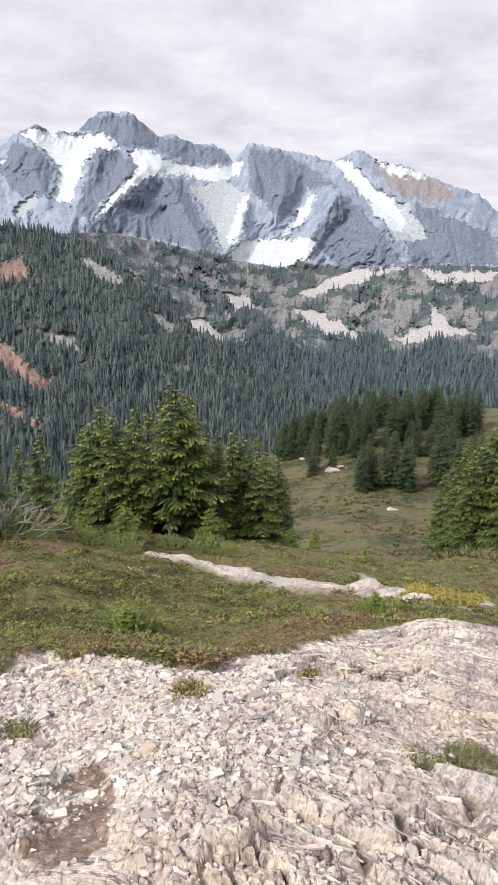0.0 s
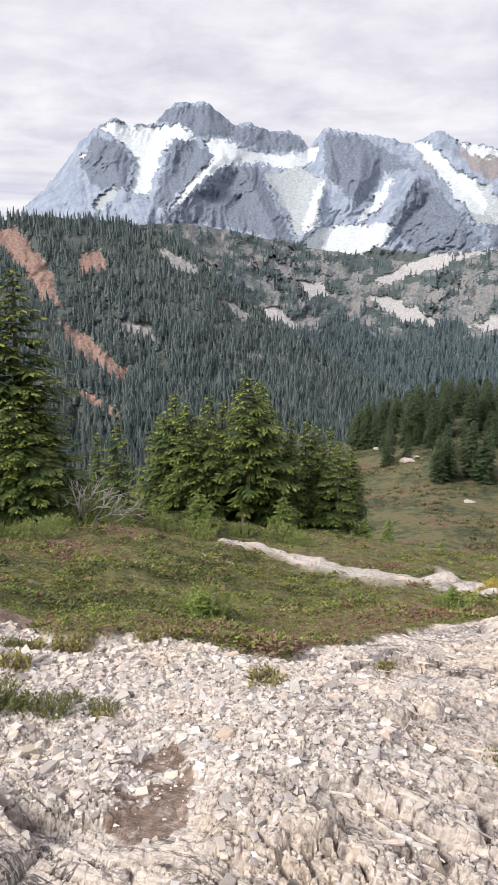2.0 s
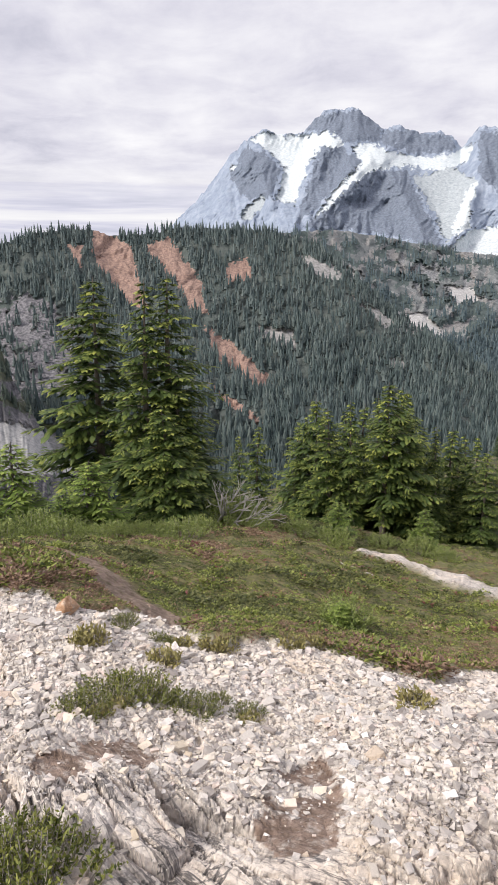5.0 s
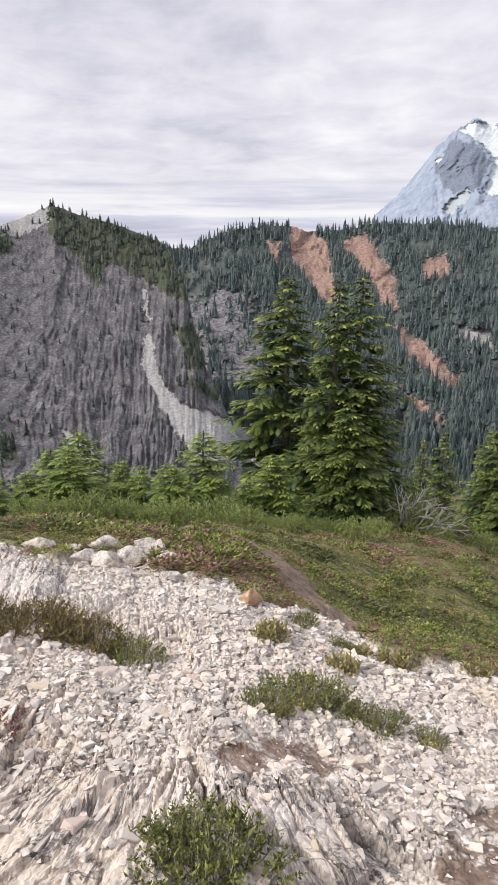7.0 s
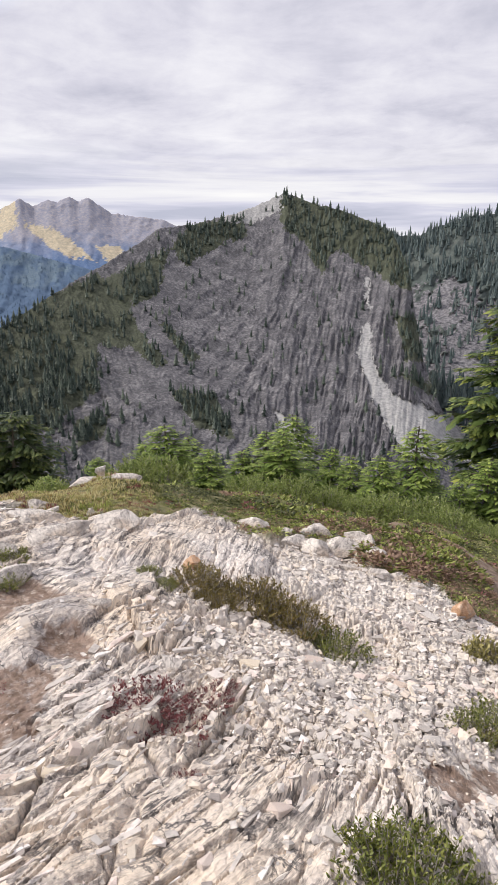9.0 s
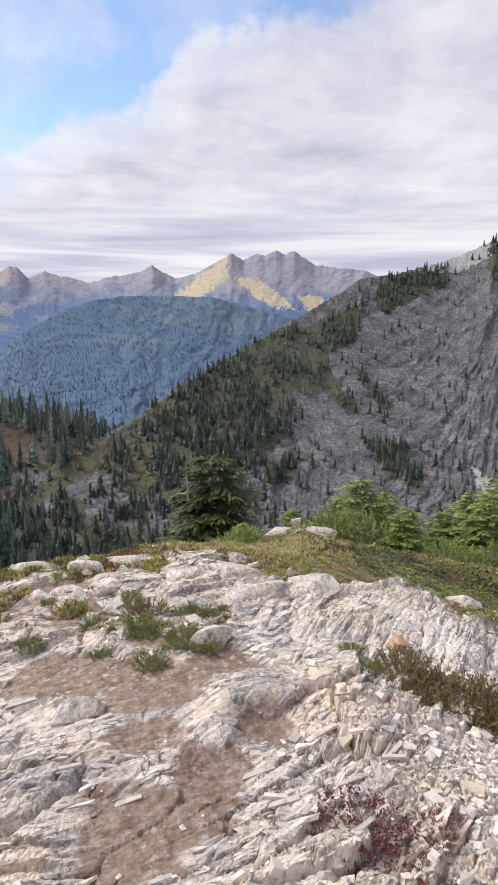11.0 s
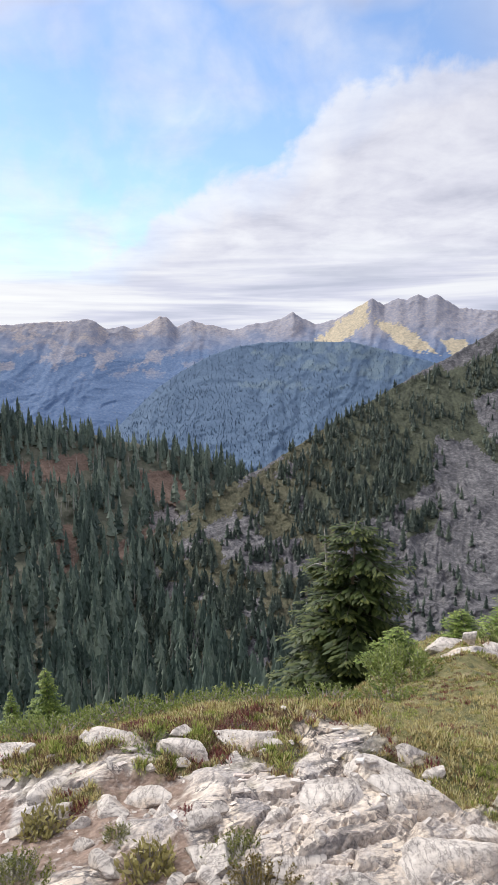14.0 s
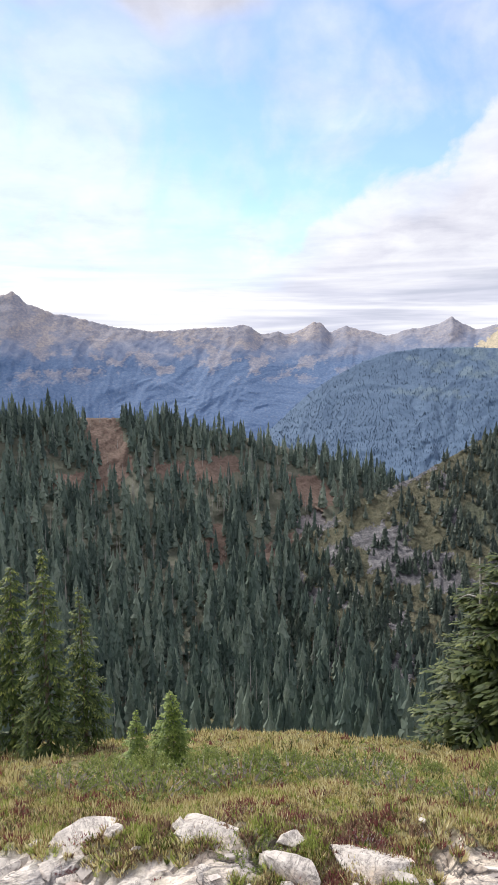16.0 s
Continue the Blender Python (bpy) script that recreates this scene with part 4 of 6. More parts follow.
rock = n.mix(n.ramp(n.noise(p, 2.3, 6, 0.65), [(0.56, 0.0), (0.70, 0.55)]), rock, n.ramp(speck, [(0.4, (0.10, 0.095, 0.10)), (0.6, (0.50, 0.46, 0.455))]))
def vein(vec, scale, wide, warp):
    """Thin dark joints winding through the rock."""
    off = n.math("ABSOLUTE", n.math("SUBTRACT", n.noise(vec, scale, 7, 0.62, warp), 0.5))
    return n.ramp(off, [(0.0, 1.0), (wide * 0.4, 0.75), (wide, 0.0)])


dark = (0.085, 0.078, 0.078)
some = n.ramp(n.noise(p, 2.7, 5, 0.6), [(0.40, 0.15), (0.56, 0.95)])
rock = n.mix(n.math("MULTIPLY", vein(turned, 8, 0.024, 0.3), some), rock, dark)
rock = n.mix(n.math("MULTIPLY", vein(turned, 22, 0.022, 0.2), n.math("MULTIPLY", n.math("SUBTRACT", 1.0, n.attr("loose")), 0.42)), rock, dark)
rock = n.mix(n.math("MULTIPLY", vein(p, 3.2, 0.016, 0.6), some), rock, dark)
chip = n.ramp(vor.outputs["Color"], [(0.15, (0.50, 0.445, 0.40)), (0.35, (0.68, 0.62, 0.565)), (0.6, (0.77, 0.705, 0.635)), (0.85, (0.87, 0.815, 0.76))])
crack = n.ramp(vor.outputs["Distance"], [(0.45, 1.0), (0.80, 0.40)])
chip = n.mix(1.0, chip, crack, "MULTIPLY")
grey = n.ramp(n.noise(p, 3.4, 7, 0.68), [(0.44, 0.0), (0.58, 0.62)])
rock = n.mix(n.math("MULTIPLY", n.attr("lichen"), grey), rock, n.ramp(speck, [(0.38, (0.15, 0.14, 0.145)), (0.6, (0.46, 0.43, 0.43))]))
rock = n.mix(n.math("MULTIPLY", n.attr("loose"), 0.7), rock, chip)
soil = n.ramp(n.noise(p, 18, 6, 0.6), [(0.35, (0.15, 0.10, 0.072)), (0.65, (0.33, 0.24, 0.19))])
heath = n.ramp(n.noise(p, 9, 8, 0.7), [(0.34, (0.045, 0.052, 0.02)), (0.47, (0.14, 0.135, 0.05)), (0.60, (0.22, 0.19, 0.085)), (0.70, (0.27, 0.18, 0.115))])
pasture = n.ramp(n.math("ADD", n.math("MULTIPLY", n.noise(p, 0.10, 8, 0.7), 0.6), n.math("MULTIPLY", n.noise(p, 0.9, 8, 0.7), 0.4)), [(0.40, (0.025, 0.034, 0.014)), (0.47, (0.08, 0.085, 0.035)), (0.53, (0.16, 0.145, 0.065)), (0.60, (0.13, 0.07, 0.05))])
heath = n.mix(n.attr("afar"), heath, pasture)
col = n.mix(n.attr("meadow"), rock, heath)
col = n.mix(n.math("MULTIPLY", n.attr("dirt"), n.ramp(n.noise(p, 22, 6, 0.7), [(0.36, 0.45), (0.5, 1.0)])), col, soil)
relief = n.math("ADD", n.math("MULTIPLY", grain, 0.6), n.math("ADD", n.math("MULTIPLY", vor.outputs["Distance"], -0.35), n.math("MULTIPLY", speck, 0.3)))
finish(n, col, 0.88, relief, 0.9, 0.03)

az_grid = np.concatenate([np.arange(-29, 116, 0.19), np.arange(116, 330.6, 1.5), [331.0]])
r_grid = np.concatenate([[0.02, 0.2, 0.4], np.geomspace(0.6, 0.95, 20), np.geomspace(0.955, 6.9, 430), np.geomspace(7.15, 70, 100), np.geomspace(75, 4950, 60)])
AZ, RR = np.meshgrid(az_grid, r_grid)
gx, gy = polar(AZ, RR)
gz, g_meadow, g_dirt, g_loose = ground_at(gx, gy)
me = fast_mesh("ground", np.stack([gx, gy, gz], -1).reshape(-1, 3), grid_faces(*AZ.shape)[:, ::-1],
               {"meadow": g_meadow, "dirt": g_dirt, "loose": g_loose, "across": layers_at(AZ, RR)[0], "along": layers_at(AZ, RR)[1], "lichen": np.maximum(smooth(6, -8, AZ) * smooth(1.4, 2.0, RR), smooth(62, 72, AZ) * (AZ < 115)), "afar": smooth(28, 45, RR)}, ((g_meadow > 0.5) | (RR > 16))[:-1, :-1].ravel())
me.materials.append(M_GROUND)
ground = tagged(new("ground", me), "pale layered rock knoll edged by heather meadow falling to valley", "ground", kind="structure")


def sample(grid, az, r):
    """The value of a ground grid at a heading and distance."""
    a = az if az > -29 else az + 360
    j = min(max(int(np.searchsorted(az_grid, a)), 1), len(az_grid) - 1)
    i = min(max(int(np.searchsorted(r_grid, r)), 1), len(r_grid) - 1)
    u = min(max((a - az_grid[j - 1]) / (az_grid[j] - az_grid[j - 1]), 0.0), 1.0)
    w = min(max((r - r_grid[i - 1]) / (r_grid[i] - r_grid[i - 1]), 0.0), 1.0)
    return float((grid[i - 1, j - 1] * (1 - u) + grid[i - 1, j] * u) * (1 - w) + (grid[i, j - 1] * (1 - u) + grid[i, j] * u) * w)


def on_ground(az, r):
    x, y = polar(az, r)
    return float(x), float(y), sample(gz, az, r)


# ------------------------------------------------------------ conifers
def tube(points, radii, sides=7):
    """A tapered tube through points."""
    vs, fs = [], []
    pts = [Vector(q) for q in points]
    for k, q in enumerate(pts):
        d = (pts[min(k + 1, len(pts) - 1)] - pts[max(k - 1, 0)]).normalized()
        s = d.orthogonal().normalized()
        t = d.cross(s)
        for j in range(sides):
            a = 2 * math.pi * j / sides
            vs.append(q + (s * math.cos(a) + t * math.sin(a)) * radii[k])
    for k in range(len(pts) - 1):
        for j in range(sides):
            a, b = k * sides + j, k * sides + (j + 1) % sides
            fs.append((a, b, b + sides, a + sides))
    return vs, fs


def conifer_meshes(seed, height, spread, branches, steps, bare=0.08, droop=0.45, ragged=0.4, top=0.9, twigs=3, lop=0.0, lush=1.0, full=0.72):
    """Trunk, limbs and crown of a fir: drooping limbs, each a flat fan of twigs set with needle sprays."""
    rnd = random.Random(seed)
    lean = rnd.uniform(-0.03, 0.03), rnd.uniform(-0.03, 0.03)
    spine = lambda f: Vector((lean[0] * height * f * f, lean[1] * height * f * f, height * f))
    tv, tf = tube([spine(k / 8) for k in range(9)], [height * 0.020 * (1 - k / 8) ** 0.9 + 0.005 for k in range(9)])
    trunk = fast_mesh("trunk", np.array([list(v) for v in tv]), np.array(tf), None, True)
    lv, lf, cv, cf, tips = [], [], [], [], []

    def spray(q, d, length, tip):
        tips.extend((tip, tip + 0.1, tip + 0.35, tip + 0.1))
        wide = d.cross(Vector((rnd.uniform(-0.35, 0.35), rnd.uniform(-0.35, 0.35), 1)))
        wide = wide.normalized() * length * rnd.uniform(0.20, 0.30)
        i = len(cv)
        m = q + d * length * 0.45
        cv.extend([q, m + wide - Vector((0, 0, 0.06 * length)), q + d * length - Vector((0, 0, 0.10 * length)), m - wide - Vector((0, 0, 0.06 * length))])
        cf.extend([(i, i + 1, i + 2), (i, i + 2, i + 3)])

    for b in range(branches):
        f = bare + (0.985 - bare) * ((b + rnd.random()) / branches) ** 0.95
        a = b * 2.39996 + rnd.uniform(-0.5, 0.5)
        reach = spread * ((1 - f) ** full) * rnd.uniform(1 - ragged, 1.1) * (1 + lop * math.cos(a)) + 0.04 * spread
        if f > top:
            reach *= 0.45
        if f < bare + 0.14:
            reach *= 0.55 + 3.2 * (f - bare)
        out = Vector((math.cos(a), math.sin(a), 0))
        side = Vector((-out.y, out.x, 0))
        lift = rnd.uniform(0.0, 0.3) * (0.3 + f)
        sag = droop * rnd.uniform(0.6, 1.2)
        root = spine(f)
        path = lambda g: root + out * (reach * g) + Vector((0, 0, reach * (lift * g - sag * g * g + 0.22 * sag * g ** 4)))
        v, fc = tube([path(0), path(0.5), path(0.95)], [0.004 * height * (1 - f) + 0.005, 0.006, 0.003], 4)
        lf += [tuple(i + len(lv) for i in q) for q in fc]
        lv += v
        m = max(3, int(steps * (0.4 + 0.8 * reach / spread)))
        for k in range(m):
            g = 0.16 + 0.84 * (k + rnd.random()) / m
            q = path(g)
            tl = (0.40 * reach * (1 - g) ** 0.8 + 0.055 * spread) * rnd.uniform(0.7, 1.25)
            for sgn in (-1, 1):
                d = (out * rnd.uniform(0.5, 0.9) + side * sgn * rnd.uniform(0.6, 1.0) + Vector((0, 0, rnd.uniform(-0.5, 0.12) - 0.3 * sag))).normalized()
                for t in range(twigs):
                    w = (d + side * rnd.uniform(-0.4, 0.4) + Vector((0, 0, rnd.uniform(-0.25, 0.2)))).normalized()
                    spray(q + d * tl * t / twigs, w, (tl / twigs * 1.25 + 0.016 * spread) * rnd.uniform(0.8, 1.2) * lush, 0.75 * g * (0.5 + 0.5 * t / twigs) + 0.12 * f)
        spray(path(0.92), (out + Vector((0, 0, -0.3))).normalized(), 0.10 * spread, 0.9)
    limbs = fast_mesh("limb_work", np.array([list(v) for v in lv]), np.array(lf), None, True)
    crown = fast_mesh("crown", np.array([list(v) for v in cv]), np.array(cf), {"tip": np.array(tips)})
    return trunk, limbs, crown


def conifer(name, label, category, meshes, needles, group=""):
    top = thing(name, label, category, group=group)
    crown = meshes[2]
    if crown.materials and crown.materials[0] != needles:
        crown = crown.copy()
        crown.materials.clear()
    part("trunk", meshes[0], M_BARK, top)
    part("branchwork", meshes[1], M_BARK, top)["kind"] = "stuff"
    part("crown", crown, needles, top)["kind"] = "stuff"
    return top


def stand(ob, az, r, size=1.0, turn=None, sink=0.05, wide=1.0, first=False):
    x, y, z = on_ground(az, r)
    m = pose(x, y, z - sink, 0, 0, turn if turn is not None else random.uniform(0, 360)) @ Matrix.Diagonal((size * wide, size * wide, size, 1))
    if first:
        ob.matrix_world = m
        return ob
    return copy_thing(ob, m)


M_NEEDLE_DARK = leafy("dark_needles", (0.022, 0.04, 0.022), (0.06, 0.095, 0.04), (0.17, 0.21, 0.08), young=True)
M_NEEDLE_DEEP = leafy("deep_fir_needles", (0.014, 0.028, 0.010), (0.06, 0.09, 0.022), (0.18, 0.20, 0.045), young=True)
random.seed(11)
FIRS = [conifer_meshes(101, 6.0, 2.1, 95, 12, 0.20, 0.30, 0.6, 0.9, 4, 0.3, 1.4), conifer_meshes(102, 6.0, 1.9, 100, 12, 0.02, 0.4, 0.6, 0.86, 4, 0.0, 1.4),
        conifer_meshes(103, 6.0, 1.7, 95, 12, 0.05, 0.35, 0.6, 0.88, 4, 0.0, 1.4), conifer_meshes(104, 6.0, 2.2, 105, 12, 0.03, 0.4, 0.6, 0.95, 4, 0.0, 1.4)]
BLUNT = [conifer_meshes(110 + k, 4.2, 1.75, 110, 13, 0.01, 0.30, 0.65, 0.99, 4, 0.15, 1.4, 0.42) for k in range(2)]
SMALL = [conifer_meshes(200 + k, 1.6, 0.75, 85, 10, 0.0, 0.15, 0.6, 0.97, 3, 0.0, 1.15) for k in range(3)]
MID = [conifer_meshes(300 + k, 8.0, 2.2, 85, 7, 0.03, 0.45, 0.4, 0.97, 3, 0.0, 1.8) for k in range(3)]


def grove(meshes, needles, name, label, category, group, rows):
    """rows: heading, distance, height factor, variant, width factor."""
    made = {}
    for az, r, size, k, wide in rows:
        if k not in made:
            made[k] = conifer(name, label, category, meshes[k], needles, group)
            stand(made[k], az, r, size, None, 0.05, wide, True)
        else:
            stand(made[k], az, r, size, None, 0.05, wide)


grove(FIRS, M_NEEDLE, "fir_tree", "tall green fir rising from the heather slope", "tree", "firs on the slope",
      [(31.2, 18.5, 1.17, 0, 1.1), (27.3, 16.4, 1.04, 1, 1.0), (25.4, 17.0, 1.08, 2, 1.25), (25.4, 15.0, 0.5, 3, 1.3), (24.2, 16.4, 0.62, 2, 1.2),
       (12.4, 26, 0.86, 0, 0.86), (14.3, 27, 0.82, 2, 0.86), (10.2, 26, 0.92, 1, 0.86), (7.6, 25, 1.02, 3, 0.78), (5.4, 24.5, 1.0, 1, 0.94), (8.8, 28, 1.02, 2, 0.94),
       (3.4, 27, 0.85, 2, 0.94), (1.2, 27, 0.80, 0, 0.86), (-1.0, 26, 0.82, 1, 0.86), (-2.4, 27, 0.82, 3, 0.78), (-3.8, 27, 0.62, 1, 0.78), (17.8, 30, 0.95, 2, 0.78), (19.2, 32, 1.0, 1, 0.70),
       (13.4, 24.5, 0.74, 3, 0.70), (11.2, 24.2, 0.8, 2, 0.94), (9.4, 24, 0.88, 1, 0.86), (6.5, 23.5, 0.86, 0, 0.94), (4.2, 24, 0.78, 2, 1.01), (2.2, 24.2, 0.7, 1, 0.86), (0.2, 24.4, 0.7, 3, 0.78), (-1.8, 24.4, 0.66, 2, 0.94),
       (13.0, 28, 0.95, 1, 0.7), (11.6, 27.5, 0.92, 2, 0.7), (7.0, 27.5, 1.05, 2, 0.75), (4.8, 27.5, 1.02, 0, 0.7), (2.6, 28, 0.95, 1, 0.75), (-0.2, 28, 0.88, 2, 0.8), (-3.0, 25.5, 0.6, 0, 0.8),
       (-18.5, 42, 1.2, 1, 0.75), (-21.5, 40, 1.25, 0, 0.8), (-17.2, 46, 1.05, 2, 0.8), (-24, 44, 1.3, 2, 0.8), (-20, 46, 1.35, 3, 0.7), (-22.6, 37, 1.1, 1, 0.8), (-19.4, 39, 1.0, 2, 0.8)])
YOUNG = [(44.0, 12, 0.9, 0, 1.2), (45.5, 12.5, 1.0, 1, 1.2), (41.5, 11.5, 0.9, 1, 1.3), (47.5, 12.5, 0.9, 0, 1.4), (50, 11.5, 0.9, 0, 1.3), (51.5, 12.2, 1.1, 1, 1.2), (53.5, 12, 0.95, 0, 1.4),
         (38.6, 12.5, 1.2, 1, 1.1), (36.8, 13, 0.9, 0, 1.1), (56.5, 11, 0.8, 1, 1.4), (60, 11.5, 0.9, 0, 1.4), (62, 12, 0.8, 1, 1.2), (34.5, 13.5, 1.0, 0, 1.2), (32.5, 14, 1.0, 1, 1.2),
         (18.5, 15.5, 0.6, 0, 1.4), (10.5, 17, 0.8, 1, 1.2), (-13, 7.7, 0.33, 0, 1.2), (9.8, 5.7, 0.22, 1, 1.8), (2.8, 19, 1.0, 0, 1.0), (-6.5, 22, 0.9, 1, 0.8), (-9.5, 24, 0.8, 0, 0.8), (-11, 23, 0.6, 1, 0.8),
         (-4.5, 24, 1.0, 1, 0.8), (70.5, 9.5, 0.42, 1, 1.6), (66, 10, 0.4, 0, 1.6), (49, 13.5, 1.2, 1, 1.2), (58, 13, 1.0, 1, 1.2)]
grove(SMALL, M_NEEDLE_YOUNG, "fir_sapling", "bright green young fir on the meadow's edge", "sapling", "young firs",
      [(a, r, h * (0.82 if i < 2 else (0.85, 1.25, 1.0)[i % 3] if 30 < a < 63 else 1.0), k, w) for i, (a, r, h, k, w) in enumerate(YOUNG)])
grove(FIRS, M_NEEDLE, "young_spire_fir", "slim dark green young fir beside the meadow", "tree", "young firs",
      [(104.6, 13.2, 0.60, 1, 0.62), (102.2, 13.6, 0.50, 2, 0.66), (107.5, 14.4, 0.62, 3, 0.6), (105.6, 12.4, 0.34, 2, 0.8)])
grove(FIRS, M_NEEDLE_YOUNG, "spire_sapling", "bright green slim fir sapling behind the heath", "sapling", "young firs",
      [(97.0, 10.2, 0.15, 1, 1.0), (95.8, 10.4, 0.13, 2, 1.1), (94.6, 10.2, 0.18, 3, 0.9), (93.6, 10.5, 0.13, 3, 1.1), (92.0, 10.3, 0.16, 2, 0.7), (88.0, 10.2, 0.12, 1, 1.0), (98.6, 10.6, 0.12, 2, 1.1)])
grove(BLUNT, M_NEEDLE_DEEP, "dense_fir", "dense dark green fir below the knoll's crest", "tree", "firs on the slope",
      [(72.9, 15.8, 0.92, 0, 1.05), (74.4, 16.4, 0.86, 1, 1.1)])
spar = thing("dead_spar", "bare bleached dead conifer trunk beside a fir", "dead tree")
spar_x, spar_y, spar_z = on_ground(74.9, 16.1)
spar.matrix_world = pose(spar_x, spar_y, spar_z - 0.1)
v, f = tube([(0, 0, 0), (0.05, 0, 1.3), (0.02, 0.05, 2.5), (0.08, 0.04, 3.4), (0.03, 0.0, 4.1)], [0.08, 0.065, 0.045, 0.028, 0.010])
part("trunk", fast_mesh("trunk", np.array([list(c) for c in v]), np.array(f), None, True), M_DEAD, spar)
for k in range(9):
    a, z = 2.4 * k, 1.2 + 0.30 * k
    v, f = tube([(0.04, 0.03, z), (0.04 + 0.22 * math.cos(a), 0.03 + 0.22 * math.sin(a), z + 0.02), (0.04 + 0.42 * math.cos(a), 0.03 + 0.42 * math.sin(a), z - 0.10)], [0.018, 0.012, 0.004], 4)
    part("limb", fast_mesh("limb", np.array([list(c) for c in v]), np.array(f), None, True), M_DEAD, spar)
rnd = random.Random(5)
mid_rows = [(rnd.uniform(-19, -3.0), rnd.uniform(138, 185), rnd.uniform(0.75, 1.2), rnd.randrange(3), rnd.uniform(0.85, 1.2)) for k in range(85)]
mid_rows += [(rnd.uniform(-16, -3.5), rnd.uniform(165, 190), rnd.uniform(0.8, 1.15), rnd.randrange(3), rnd.uniform(0.9, 1.2)) for k in range(45)]
mid_rows += [(-10.6 + rnd.uniform(-0.9, 0.9), 110 + rnd.uniform(-4, 4), rnd.uniform(0.8, 1.1), rnd.randrange(3), 1.0) for k in range(5)]
mid_rows += [(-13.2 + rnd.uniform(-0.7, 0.7), 112 + rnd.uniform(-4, 4), rnd.uniform(0.8, 1.1), rnd.randrange(3), 1.0) for k in range(5)]
mid_rows += [(rnd.uniform(-23, -16.5), rnd.uniform(80, 120), rnd.uniform(0.9, 1.3), rnd.randrange(3), 1.0) for k in range(14)]
mid_rows += [(rnd.uniform(-18, -5), rnd.uniform(122, 142), rnd.uniform(0.45, 0.9), rnd.randrange(3), rnd.uniform(0.9, 1.2)) for k in range(26)]
mid_rows += [(rnd.uniform(-9, -2.5), rnd.uniform(150, 190), rnd.uniform(0.7, 1.0), rnd.randrange(3), 1.1) for k in range(16)]
grove(MID, M_NEEDLE_DARK, "conifer", "dark conifer standing in the grassy bowl", "tree", "conifers in the bowl", mid_rows)

# ------------------------------------------------------------ heather, loose stones
def tuft_template(seed, blades=13, wide=0.55):
    rnd = random.Random(seed)
    vs, fs = [], []
    for k in range(blades):
        a, q = rnd.uniform(0, 6.283), rnd.uniform(0, 0.8)
        b = Vector((math.cos(a) * q * wide, math.sin(a) * q * wide, 0))
        d = Vector((math.cos(a) * wide * q * 0.7 + rnd.uniform(-0.15, 0.15), math.sin(a) * wide * q * 0.7 + rnd.uniform(-0.15, 0.15), rnd.uniform(0.5, 1.1)))
        t = rnd.uniform(0, 6.283)
        s = Vector((math.cos(t), math.sin(t), 0)) * rnd.uniform(0.07, 0.13)
        i = len(vs)
        vs += [b - s, b + s, b + d]
        fs += [(i, i + 1, i + 2)]
    return np.array([list(v) for v in vs]), np.array(fs)


M_HEATHER = leafy("heather_leaves", (0.06, 0.085, 0.016), (0.21, 0.25, 0.05), (0.42, 0.45, 0.12))
M_DARK_HEATH = leafy("dark_heath_leaves", (0.035, 0.046, 0.016), (0.11, 0.125, 0.04), (0.25, 0.25, 0.09))
M_BROWN_HEATH = leafy("brown_heath_leaves", (0.11, 0.065, 0.045), (0.27, 0.17, 0.115), (0.44, 0.31, 0.21))
M_RUSSET = leafy("russet_heath_leaves", (0.24, 0.17, 0.075), (0.60, 0.52, 0.24), (0.80, 0.74, 0.47))
M_LIME_TUFT = leafy("lime_heath_leaves", (0.20, 0.24, 0.055), (0.38, 0.43, 0.11), (0.56, 0.60, 0.22))
M_RED_TUFT = leafy("red_heath_leaves", (0.13, 0.04, 0.045), (0.26, 0.08, 0.085), (0.38, 0.17, 0.13))
TUFTS = [tuft_template(400 + k, 15) for k in range(5)]


def dome_template(seed, leaves=15):
    """A low rounded heather cushion: short leaves all over a dome, pointing out and up."""
    rnd = random.Random(seed)
    vs, fs = [], []
    for k in range(leaves):
        a, q = rnd.uniform(0, 6.283), math.sqrt(rnd.random())
        b = Vector((math.cos(a) * q * 0.5, math.sin(a) * q * 0.5, 0.75 * (1 - q * q) + rnd.uniform(-0.12, 0.12)))
        d = Vector((math.cos(a) * q + rnd.gauss(0, 0.35), math.sin(a) * q + rnd.gauss(0, 0.35), rnd.uniform(0.25, 1.0))).normalized() * rnd.uniform(0.22, 0.46)
        w = d.cross(Vector((rnd.gauss(0, 1), rnd.gauss(0, 1), rnd.gauss(0, 1)))).normalized() * rnd.uniform(0.07, 0.14)
        i = len(vs)
        vs += [b - w, b + w, b + d]
        fs += [(i, i + 1, i + 2)]
    return np.array([list(v) for v in vs]), np.array(fs)


DOMES = [dome_template(430 + k) for k in range(6)]
rs = np.random.RandomState(77)


def sow(n_t, a0, a1, r0, r1, least=0.5):
    """Spots in the meadow, evenly thick as the eye sees it."""
    ta, tr = rs.uniform(a0, a1, n_t), r0 * (r1 / r0) ** rs.rand(n_t)
    tx, ty = polar(ta, tr)
    tz, t_m, t_d, _ = ground_at(tx, ty)
    ok = (t_m * (1 - t_d)) > least
    return ta[ok], tr[ok], tx[ok], ty[ok], tz[ok]


ta, tr, tx, ty, tz = sow(112000, -24, 112, 3.2, 24)
patch = fbm(tx * 0.55, ty * 0.55, 4, 90, 0.6)
mound = fbm(tx * 1.6, ty * 1.6, 3, 94)
size = (0.020 + 0.036 * rs.rand(len(tx))) * (0.8 + 0.055 * tr) * (0.75 + 0.9 * smooth(-0.1, 0.4, mound)) * np.where((ta > 62) & (tr < 9), 0.75, 1.0)
late = smooth(60, 68, ta)
